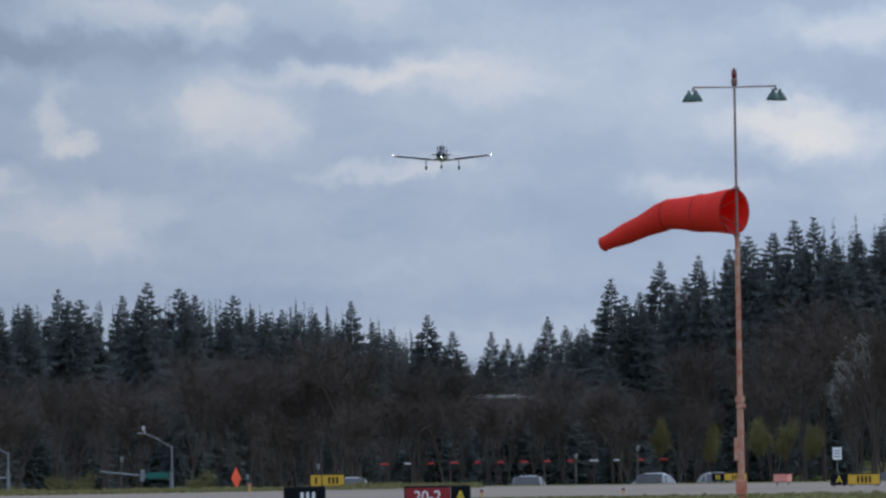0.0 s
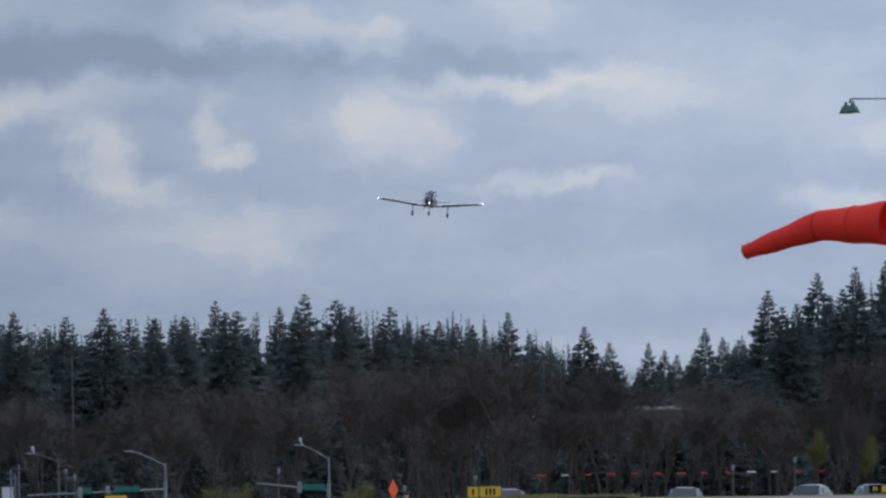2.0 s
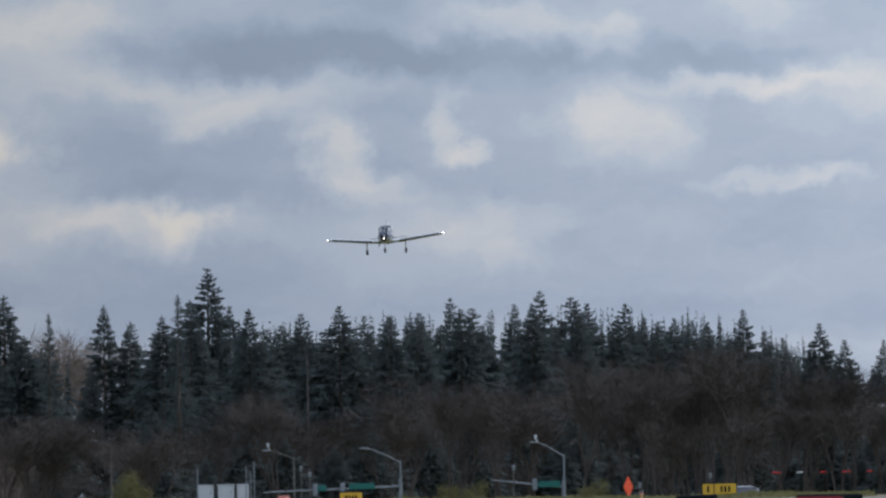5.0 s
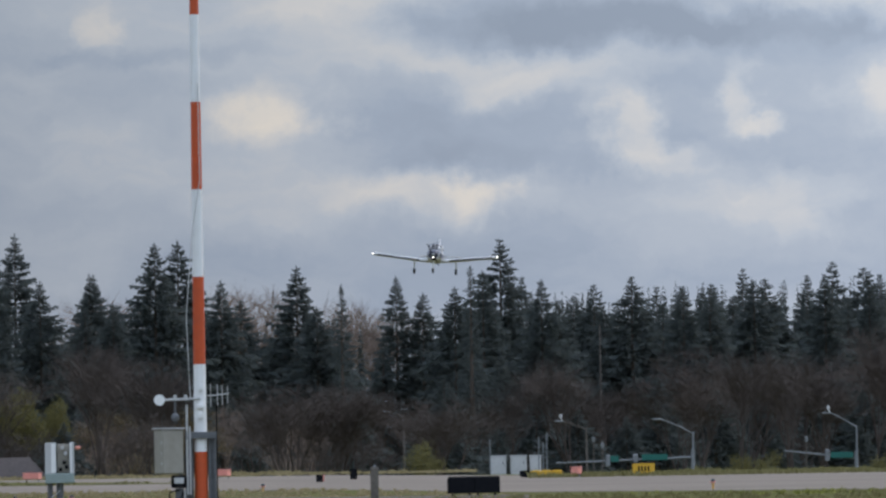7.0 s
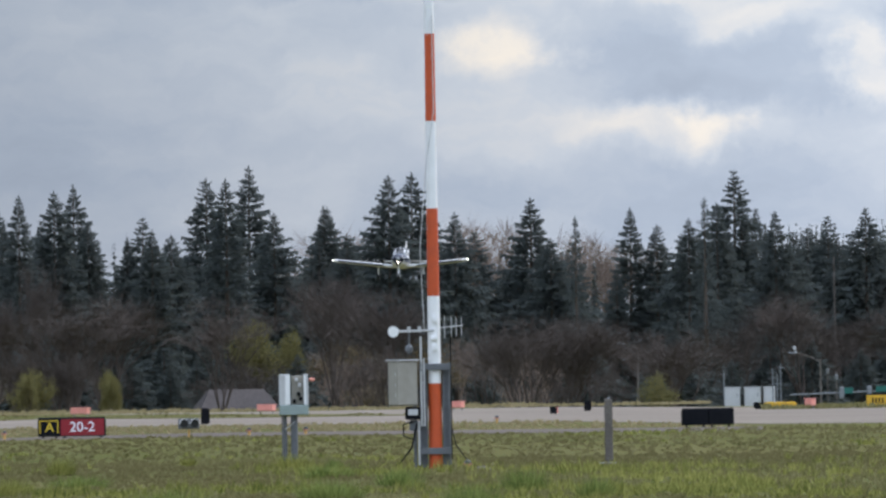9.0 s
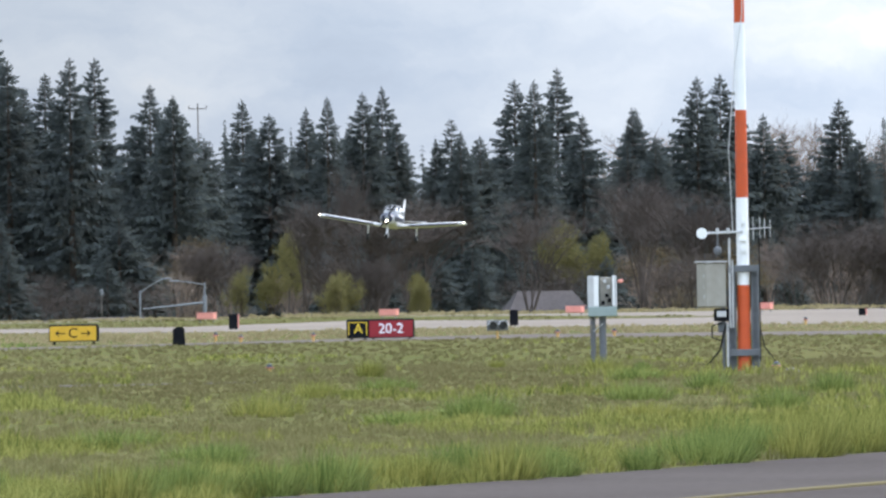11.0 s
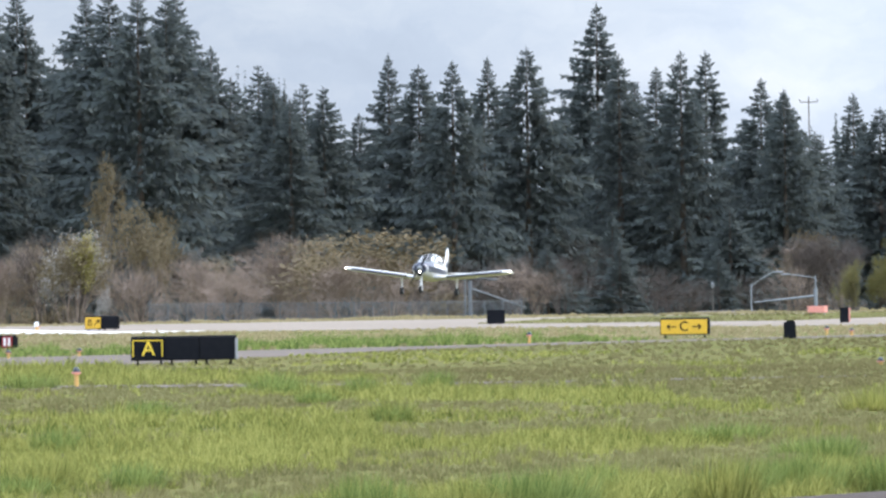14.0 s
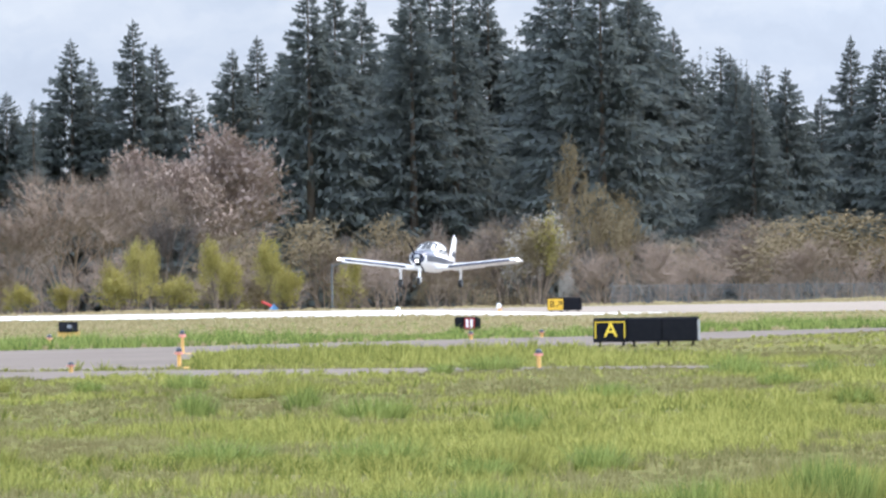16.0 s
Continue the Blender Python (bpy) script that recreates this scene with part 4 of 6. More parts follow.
def make_windsock():
    ob = empty("windsock", facing(14.667, 212), "red fabric windsock on a rusty orange pole with lamps", "windsock")
    bm = bmesh.new()
    tube(bm, (0, 0, 0), (0, 0, 2.85), 0.075, 0.07, 12)
    tube(bm, (0, 0, 2.85), (0, 0, 6.28), 0.058, 0.05, 12)
    tube(bm, (0, 0, 2.80), (0, 0, 2.93), 0.10, 0.10, 12)
    part("pole", bm, M_RUST, ob, "weathered orange and white painted steel pole")
    bm = bmesh.new()
    tube(bm, (0, 0, 6.28), (0, 0, 9.36), 0.030, 0.024, 10)
    for z in (6.28, 7.27):
        tube(bm, (0, 0, z - 0.03), (0, 0, z + 0.03), 0.07, 0.07, 10)
    part("upper_pole", bm, M_RUSTPIPE, ob)
    for x, z, s in ((-0.09, 1.82, (0.10, 0.12, 0.48)), (0.0, 1.02, (0.24, 0.2, 0.30)), (0.02, 2.72, (0.2, 0.18, 0.09))):
        bm = bmesh.new()
        box(bm, (x, 0, z), s, 0.012)
        part("junction_box", bm, M_RUST, ob, "rusty orange steel box")
    for sx in (-1, 1):
        for sy in (-0.16, 0.16):
            bm = bmesh.new()
            tube(bm, (0, 0, 9.38), (sx * 0.84, sy, 9.39), 0.014, 0.012, 8)
            tube(bm, (sx * 0.84, sy, 9.40), (sx * 0.88, sy, 9.30), 0.02, 0.02, 8)
            arm = part("lamp_arm", bm, M_RUSTPIPE, ob)
            bm = bmesh.new()
            x = sx * 0.88 + sy * 0.45 * sx
            prof = ((9.33, 0.03), (9.27, 0.04), (9.22, 0.09), (9.13, 0.135), (9.09, 0.15))
            loft(bm, swept([((x, sy, z), (1, 0, 0), (0, 1, 0), r) for z, r in prof]))
            part("lamp_shade", bm, M_GREEN_ENAMEL, arm, "dark green bell-shaped lamp shade")
    bm = bmesh.new()
    prof = ((9.40, 0.04), (9.43, 0.065), (9.55, 0.065), (9.57, 0.05))
    loft(bm, swept([((0, 0, z), (1, 0, 0), (0, 1, 0), r) for z, r in prof]))
    lamp = part("beacon_base", bm, M_RUSTPIPE, ob)
    bm = bmesh.new()
    prof = ((9.57, 0.05), (9.62, 0.058), (9.72, 0.055), (9.77, 0.03), (9.785, 0.008))
    loft(bm, swept([((0, 0, z), (1, 0, 0), (0, 1, 0), r) for z, r in prof]))
    part("beacon", bm, M_REDGLASS, lamp, "red glass obstruction light")
    # the cloth: a stiff front on the swivel and a drooping tail, along -x of its own space
    bm = bmesh.new()
    rings = []
    for i in range(9):
        t = i / 8
        rings.append(((-1.80 * t, 0, -0.02 * t + 0.01 * math.sin(t * 9)), (0, 1, 0), (0.03, 0, 1), 0.475 - 0.165 * t + 0.008 * math.sin(t * 14)))
    shell(bm, rings)
    front = part("front_cone", bm, M_SOCK, ob, "taut red fabric cone on a wire ring")
    for t in (0.0, 0.5, 1.0):
        bm = bmesh.new()
        c = Vector((-1.80 * t, 0, -0.02 * t))
        r = 0.482 - 0.165 * t
        pts = [c + Vector((0, r * math.cos(a), r * math.sin(a))) for a in (2 * math.pi * i / 20 for i in range(20))]
        for a, b in zip(pts, pts[1:] + pts[:1]):
            tube(bm, a, b, 0.011 if t != 0.5 else 0.007, None, 5, False)
        part("hoop", bm, M_SEAM, front)
    for y, z in ((0.33, 0.33), (-0.33, 0.33), (0.33, -0.33), (-0.33, -0.33), (0.0, 0.47), (0.0, -0.47)):
        bm = bmesh.new()
        tube(bm, (0, y, z), (-0.62, 0, 0), 0.009, None, 5)
        part("strut", bm, M_RUSTPIPE, front)
    bm = bmesh.new()
    rings = []
    for i in range(9):
        t = i / 8
        a = radians(10 + 9 * min(1.0, t * 8))
        c = Vector((-1.9 * t * math.cos(radians(18)), 0, -1.9 * t * math.sin(radians(18))))
        rings.append((c, (0, 1, 0), (-math.sin(a), 0, math.cos(a)), 0.312 - 0.155 * t + 0.012 * math.sin(t * 12)))
    shell(bm, rings)
    tail = part("tail_cone", bm, M_SOCK, front, "drooping red fabric tail")
    bm = bmesh.new()
    c, u, w, r = rings[-1]
    pts = [Vector(c) + Vector(u) * r * math.cos(a) + Vector(w) * r * math.sin(a) for a in (2 * math.pi * i / 14 for i in range(14))]
    for a, b in zip(pts, pts[1:] + pts[:1]):
        tube(bm, a, b, 0.014, None, 5, False)
    part("hem", bm, M_SEAM, front).parent = tail
    tail.matrix_basis = pose(-1.80, 0, -0.02)
    return front, tail


SOCK, SOCK_TAIL = make_windsock()


# ---------------------------------------------------------------- weather mast and box
def make_mast():
    ob = empty("weather_mast", facing(7.752, 210) @ pose(0, 0, 0, 0, 0.08, 0), "tall orange and white striped mast with instrument cabinets", "mast")
    z, orange = -0.05, True
    while z < 13.5:
        top = (1.78 if z < 0 else z + 1.81)
        r0, r1 = 0.140 - 0.0042 * max(z, 0), 0.140 - 0.0042 * top
        bm = bmesh.new()
        tube(bm, (0, 0, z), (0, 0, top), r0, r1, 16)
        part("stripe", bm, M_ORANGE if orange else M_WHITE, ob, "orange painted band" if orange else "white painted band")
        z, orange = top, not orange
    for x in (-0.24, 0.235):
        bm = bmesh.new()
        box(bm, (x, 0.05, 1.05), (0.17, 0.15, 2.1), 0.015)
        box(bm, (x - 0.05, -0.045, 1.05), (0.03, 0.05, 2.1))
        box(bm, (x + 0.05, -0.045, 1.05), (0.03, 0.05, 2.1))
        part("support_post", bm, M_DARKSTEEL, ob, "grey steel channel post")
    bm = bmesh.new()
    box(bm, (-0.42, 0.1, 0.75), (0.07, 0.07, 1.5), 0.01)
    part("support_post", bm, M_DARKSTEEL, ob)
    for z in (0.38, 2.12):
        bm = bmesh.new()
        box(bm, (0.01, -0.16, z), (0.66, 0.06, 0.14), 0.01)
        box(bm, (-0.29, -0.2, z), (0.04, 0.04, 0.18))
        box(bm, (0.31, -0.2, z), (0.04, 0.04, 0.18))
        part("clamp_bracket", bm, M_DARKSTEEL, ob)
    bm = bmesh.new()
    box(bm, (-0.66, -0.12, 1.79), (0.48, 0.42, 0.92), 0.02, Matrix.Rotation(radians(28), 4, "Z"))
    cab = part("cabinet", bm, M_TAN, ob, "tan steel instrument cabinet")
    bm = bmesh.new()
    box(bm, (-0.66, -0.12, 2.27), (0.54, 0.48, 0.03), 0.005, Matrix.Rotation(radians(28), 4, "Z"))
    part("cabinet_roof", bm, M_GREYBOX, cab)
    bm = bmesh.new()
    for z in (1.55, 1.75, 1.98):
        box(bm, (-0.80, -0.345, z), (0.04, 0.02, 0.06), 0, Matrix.Rotation(radians(28), 4, "Z"))
    part("latch", bm, M_GREYBOX, cab)
    bm = bmesh.new()
    box(bm, (-0.46, -0.16, 1.17), (0.32, 0.22, 0.26), 0.02)
    meter = part("meter_box", bm, M_BLACK, ob, "small black meter box with a pale display")
    bm = bmesh.new()
    box(bm, (-0.46, -0.275, 1.19), (0.2, 0.02, 0.12), 0.005)
    part("display", bm, M_GREYBOX, meter)
    bm = bmesh.new()
    box(bm, (-0.45, -0.1, 0.92), (0.18, 0.14, 0.22), 0.02)
    part("junction_box", bm, M_DARKSTEEL, ob)
    for x, z0, z1, r in ((-0.28, 0.9, 2.75, 0.022), (-0.22, 0.9, 2.3, 0.018), (-0.34, 0.1, 1.0, 0.02), (0.335, 0.2, 2.8, 0.012)):
        bm = bmesh.new()
        tube(bm, (x, -0.2, z0), (x, -0.2, z1), r, None, 8)
        part("conduit", bm, M_GREYBOX if x < -0.2 else M_BLACK, ob)
    # arm with a pale dish and a camera-like sensor
    bm = bmesh.new()
    tube(bm, (0, -0.15, 2.88), (-0.80, -0.15, 2.86), 0.025, None, 8)
    for x in (-0.3, -0.52):
        box(bm, (x, -0.15, 2.90), (0.07, 0.06, 0.12), 0.008)
    arm = part("sensor_arm", bm, M_GREYBOX, ob, "pale grey sensor arm")
    bm = bmesh.new()
    tube(bm, (-0.84, -0.22, 2.86), (-0.84, -0.13, 2.86), 0.115, 0.10, 18)
    part("dish", bm, M_WHITE, arm, "round white dish")
    bm = bmesh.new()
    ball(bm, (-0.52, -0.15, 2.50), 0.085, 1, 1, 1.1)
    tube(bm, (-0.52, -0.15, 2.40), (-0.52, -0.15, 2.86), 0.018, None, 6)
    part("sensor", bm, M_DARKSTEEL, arm)
    bm = bmesh.new()
    tube(bm, (0.13, -0.1, 2.93), (0.60, -0.15, 2.97), 0.014, None, 6)
    for i, x in enumerate((0.22, 0.36, 0.46, 0.57)):
        h = 0.24 - 0.02 * i
        tube(bm, (x, -0.13, 2.95 - h), (x, -0.13, 2.95 + h), 0.009, None, 5)
    part("yagi_antenna", bm, M_GREYBOX, ob, "small grey rod antenna")
    for c, size in (((0.0, -0.15, 2.72), (0.16, 0.08, 0.09)), ((0.01, -0.15, 2.52), (0.1, 0.07, 0.12)), ((0.02, -0.15, 3.1), (0.09, 0.06, 0.12))):
        bm = bmesh.new()
        box(bm, c, size, 0.01)
        part("clamp", bm, M_WHITE, ob)
    # cables: one hangs from high on the mast, two trail to the ground
    for pts, r in ((((0.05, -0.14, 9.4), (0.06, -0.15, 7.4), (-0.10, -0.18, 6.4), (-0.26, -0.2, 4.6), (-0.22, -0.2, 3.4), (-0.20, -0.2, 2.9)), 0.010),
                   (((-0.38, -0.2, 0.95), (-0.5, -0.25, 0.45), (-0.70, -0.3, 0.2), (-0.88, -0.3, 0.05)), 0.018),
                   (((0.33, -0.2, 0.9), (0.42, -0.25, 0.5), (0.65, -0.3, 0.18), (0.9, -0.35, 0.02)), 0.012),
                   (((-0.45, -0.22, 1.0), (-0.66, -0.25, 0.95), (-0.66, -0.25, 0.7), (-0.42, -0.22, 0.62)), 0.014)):
        bm = bmesh.new()
        for a, b in zip(pts, pts[1:]):
            tube(bm, a, b, r, None, 6)
        part("cable", bm, M_BLACK if r > 0.011 else M_GREYBOX, ob, "hanging cable")
    return ob


make_mast()


def make_sensor_box():
    ob = empty("instrument_box", facing(6.955, 215), "grey two-panel instrument box on steel posts", "equipment")
    for x, r, top in ((0.0, 0.075, 1.2), (-0.19, 0.04, 1.2), (-0.25, 0.015, 1.2)):
        bm = bmesh.new()
        tube(bm, (x, 0, 0), (x, 0, top), r, None, 12)
        part("post", bm, M_DARKSTEEL, ob)
    bm = bmesh.new()
    tube(bm, (-0.19, -0.05, 0.85), (0, -0.08, 1.0), 0.012, None, 6)
    part("cable", bm, M_GREYBOX, ob)
    bm = bmesh.new()
    box(bm, (0, 0, 1.26), (0.62, 0.44, 0.21), 0.015)
    base = part("base_box", bm, M_SAGE, ob, "sage green base box")
    bm = bmesh.new()
    box(bm, (0, -0.222, 1.26), (0.16, 0.012, 0.19))
    part("cover_plate", bm, M_SAGE, base)
    for x, w, d in ((-0.19, 0.24, 0.38), (0.26, 0.10, 0.38)):
        bm = bmesh.new()
        box(bm, (x, 0, 1.69), (w, d, 0.66), 0.012)
        side = part("side_panel", bm, M_GREYBOX, ob, "pale grey upright panel")
        bm = bmesh.new()
        box(bm, (x + 0.06 * (1 if x < 0 else -0.3), -0.196, 1.69), (w * 0.4, 0.012, 0.62))
        part("door", bm, M_WHITE, side)
    bm = bmesh.new()
    box(bm, (0.08, 0.08, 1.68), (0.26, 0.2, 0.62), 0.01)
    core = part("core", bm, M_TAN, ob, "exposed instrument core")
    for x, z in ((0.02, 1.45), (0.1, 1.6), (0.13, 1.78), (0.06, 1.9), (0.15, 1.5)):
        bm = bmesh.new()
        box(bm, (x, -0.06, z), (0.07, 0.08, 0.08), 0.01)
        part("connector", bm, M_BLACK if z < 1.7 else M_GREYBOX, core)
    bm = bmesh.new()
    ball(bm, (0.39, -0.02, 1.90), 0.045, 1.5, 1, 0.9, 8)
    part("lamp", bm, M_PAPI, ob, "small red-orange lamp")


make_sensor_box()


# ---------------------------------------------------------------- airfield signs
def arrow(angle, size, mat, parent, x, z, y):
    bm = bmesh.new()
    t = size * 0.12
    box(bm, (0, 0, 0), (size, 0.012, t))
    for s in (-1, 1):
        box(bm, (size * 0.36, 0, s * size * 0.155), (size * 0.46, 0.012, t), 0, Matrix.Rotation(radians(s * 42), 4, "Y"))
    part("arrow", bm, mat, parent, at=pose(x, y, z, 0, -angle, 0))


def sign(az, d, turn, modules, h, clear=0.14, label="", deep=0.32, group="airfield signs", ends=M_BLACK):
    """modules: width, face material, list of (kind, text, offset, size, material)."""
    ob = empty("airfield_sign", facing(az, d, 0, turn), label, "sign", group)
    total = sum(m[0] for m in modules)
    x = -total / 2
    z0 = clear
    for w, face, marks in modules:
        bm = bmesh.new()
        rings = []
        for xx in (x + 0.006, x + w - 0.006):
            r = []
            for y, z in ((-deep / 2, 0.02), (-deep / 2 + 0.01, 0.0), (deep / 2 - 0.01, 0.0), (deep / 2, 0.02), (deep * 0.42, h * 0.75), (deep * 0.22, h * 0.98), (0, h * 1.01), (-deep * 0.3, h * 0.985), (-deep * 0.42, h * 0.93)):
                r.append(Vector((xx, y, z0 + z)))
            rings.append(r)
        loft(bm, rings, True, False)
        body = part("module", bm, M_BLACK, ob, "dark sheet-metal housing")
        bm = bmesh.new()
        tilt = Matrix.Rotation(-math.atan2(deep * 0.08, h), 4, "X")
        box(bm, (x + w / 2, -deep * 0.46 - 0.008, z0 + h * 0.475), (w - 0.05, 0.014, h * 0.86), 0.004, tilt)
        part("face", bm, face, body, "sign face panel")
        for kind, text, off, size, mat in marks:
            cx, cy, cz = x + w / 2 + off, -deep * 0.46 - 0.018, z0 + h * 0.475
            if kind == "text":
                glyphs(text, size, mat, body, pose(cx, cy, cz, 86, 0, 0))
            elif kind == "arrow":
                arrow(text, size, mat, body, cx, cz, cy)
            elif kind == "border":
                bm = bmesh.new()
                ww, hh, t = w - 0.10, h * 0.76, 0.03
                for sx in (-1, 1):
                    box(bm, (cx + sx * (ww - t) / 2, cy, cz), (t, 0.01, hh))
                    box(bm, (cx, cy, cz + sx * (hh - t) / 2), (ww, 0.01, t))
                part("border", bm, mat, body)
            elif kind == "bars":
                for k in range(text):
                    bm = bmesh.new()
                    box(bm, (cx + (k - (text - 1) / 2) * size * 0.6, cy, cz), (size * 0.32, 0.01, size), 0.003)
                    part("bar", bm, mat, body)
        for lx in (x + 0.14, x + w - 0.14):
            bm = bmesh.new()
            tube(bm, (lx, 0, -0.02), (lx, 0, z0 + 0.02), 0.03, None, 8)
            tube(bm, (lx, 0, 0), (lx, 0, 0.03), 0.07, None, 8)
            part("leg", bm, M_BLACK, ob)
        x += w
    for sx in (-1, 1):
        bm = bmesh.new()
        box(bm, (sx * (total / 2 + 0.006), 0.03, z0 + h * 0.45), (0.014, deep * 0.8, h * 0.86), 0.004)
        part("end_plate", bm, ends, ob)
    return ob


# pale steel ends stand in for sunlight on this sign's right end
sign(1.14, 260, -14, [(0.90, M_BLACK, [("text", "A", 0.02, 0.52, M_GLYPHYEL), ("border", 0, 0, 0, M_GLYPHYEL)]), (0.92, M_BLACK, []), (0.92, M_BLACK, [])], 0.62, 0.13,
     "black taxiway sign with yellow letter A and two blank panels", ends=M_STEEL)
sign(3.97, 337, -12, [(1.62, M_SIGNYEL, [("arrow", 180, -0.42, 0.3, M_BLACK), ("text", "C", 0, 0.46, M_BLACK), ("arrow", 0, 0.42, 0.3, M_BLACK)])], 0.56, 0.10,
     "yellow taxiway sign with letter C between two arrows")
sign(5.70, 334, -5, [(0.72, M_BLACK, [("text", "A", 0.02, 0.44, M_GLYPHYEL), ("border", 0, 0, 0, M_GLYPHYEL)]), (1.48, M_SIGNRED, [("text", "20-2", 0, 0.46, M_SIGNWHITE)])], 0.62, 0.06,
     "red and black runway holding sign reading A 20-2")
sign(0.68, 467, -16, [(0.78, M_SIGNYEL, [("text", "B", -0.15, 0.42, M_BLACK), ("arrow", 45, 0.17, 0.34, M_BLACK)]), (0.78, M_BLACK, [])], 0.60, 0.06,
     "yellow and black taxiway sign with letter B and arrow")
sign(0.13, 319, -30, [(0.34, M_BLACK, []), (0.42, M_SIGNRED, [("bars", 2, 0, 0.26, M_SIGNWHITE)])], 0.40, 0.16, "small red and black holding sign in the grass")
sign(9.29, 332, 10, [(0.84, M_BLACK, []), (0.84, M_BLACK, [])], 0.55, 0.08, "plain black back of a taxiway sign")
sign(12.20, 318, 0, [(1.30, M_BLACK, [("bars", 3, 0.1, 0.3, M_SIGNWHITE)])], 0.62, 0.12, "black taxiway sign with worn white marks")
sign(12.95, 308, 0, [(1.40, M_SIGNRED, [("text", "20-2", 0, 0.46, M_SIGNWHITE)]), (0.60, M_BLACK, [("text", "A", 0, 0.42, M_GLYPHYEL)])], 0.62, 0.12,
     "red and black runway holding sign reading 20-2 A")
sign(12.33, 471, 0, [(0.55, M_SIGNYEL, [("bars", 1, 0, 0.3, M_BLACK)]), (1.05, M_SIGNYEL, [("bars", 3, 0, 0.3, M_BLACK)])], 0.58, 0.08, "yellow direction sign with dark marks")
sign(15.31, 404, 0, [(0.68, M_BLACK, [("text", "A", 0, 0.40, M_GLYPHYEL)]), (1.30, M_SIGNYEL, [("bars", 4, 0, 0.26, M_BLACK)])], 0.45, 0.06, "black and yellow taxiway sign with letter A")
sign(14.60, 461, 0, [(0.55, M_BLACK, [("bars", 2, 0, 0.2, M_GLYPHYEL)]), (1.05, M_SIGNYEL, [("bars", 3, 0, 0.2, M_BLACK)])], 0.36, 0.06, "low black and yellow taxiway sign")
sign(10.25, 453, 0, [(1.04, M_SIGNYEL, [("bars", 4, 0, 0.24, M_BLACK)])], 0.56, 0.04, "yellow direction sign with dark marks")
sign(4.56, 322, 90, [(0.9, M_BLACK, [])], 0.56, 0.03, "black sign housing seen from its end", 0.40)
for az, d, w, h in ((4.87, 414, 0.36, 0.60), (6.45, 403, 0.28, 0.62), (2.90, 455, 0.74, 0.62), (8.42, 440, 0.3, 0.3), (8.61, 461, 0.26, 0.45)):
    ob = empty("distance_marker", facing(az, d, 0, 0), "black marker box with a salmon side panel", "marker", "marker boxes by the runway")
    bm = bmesh.new()
    box(bm, (0, 0, 0.04 + h / 2), (w, 0.4, h), 0.015)
    body = part("body", bm, M_BLACK, ob)
    bm = bmesh.new()
    box(bm, (w / 2 + 0.03, 0.02, 0.04 + h / 2), (0.06, 0.36, h * 0.94), 0.01)
    part("side_panel", bm, M_PAPI if w in (0.36, 0.3) else M_BLACK, body)
    for s in (-1, 1):
        bm = bmesh.new()
        tube(bm, (s * w * 0.3, 0, -0.02), (s * w * 0.3, 0, 0.06), 0.03, None, 6)
        part("leg", bm, M_BLACK, ob)

# glide path units in a row beside the runway
for az, d, w in ((4.72, 489, 0.85), (5.75, 495, 0.85), (6.80, 493, 0.80), (7.88, 493, 0.55), (14.90, 419, 0.62), (9.87, 448, 0.34)):
    ob = empty("glide_path_light", facing(az, d, 0, -20), "salmon-orange approach light box on short legs", "airfield light", "glide path lights")
    bm = bmesh.new()
    box(bm, (0, 0, 0.30), (w, 0.55, 0.30), 0.03)
    body = part("housing", bm, M_PAPI, ob)
    bm = bmesh.new()
    box(bm, (0, 0, 0.46), (w + 0.05, 0.60, 0.03), 0.008)
    part("lid", bm, M_PAPI, body)
    for s in (-1, 0, 1):
        bm = bmesh.new()
        tube(bm, (s * w * 0.3, -0.285, 0.30), (s * w * 0.3, -0.27, 0.30), 0.07, None, 10)
        part("lens", bm, M_PAPI, body)
    for sx in (-1, 1):
        bm = bmesh.new()
        tube(bm, (sx * w * 0.4, 0, -0.02), (sx * w * 0.4, 0, 0.18), 0.03, None, 6)
        part("leg", bm, M_STEEL, ob)


def make_guard_light():
    ob = empty("guard_light", facing(6.36, 327, 0, 8), "grey twin-lamp runway guard light on a yellow post", "airfield light")
    bm = bmesh.new()
    tube(bm, (0, 0, 0), (0, 0, 0.26), 0.035, None, 8)
    part("post", bm, M_STAKE, ob, "yellow post")
    bm = bmesh.new()
    box(bm, (0, 0, 0.44), (0.68, 0.18, 0.34), 0.03)
    body = part("housing", bm, M_DARKSTEEL, ob)
    for s in (-1, 1):
        bm = bmesh.new()
        tube(bm, (s * 0.17, -0.10, 0.45), (s * 0.17, -0.16, 0.45), 0.125, 0.13, 18)
        part("lens", bm, M_LENS, body, "dark round lens")
        bm = bmesh.new()
        pts = [Vector((s * 0.17 + 0.145 * math.cos(a), 0, 0.45 + 0.145 * math.sin(a))) for a in (math.pi * (i / 10) for i in range(11))]
        for a, b in zip(pts, pts[1:]):
            box(bm, (a + b) / 2 + Vector((0, -0.2, 0)), ((b - a).length + 0.01, 0.22, 0.014), 0, Matrix.Rotation(-math.atan2(b.z - a.z, b.x - a.x), 4, "Y"))
        part("hood", bm, M_GREYBOX, body)


make_guard_light()


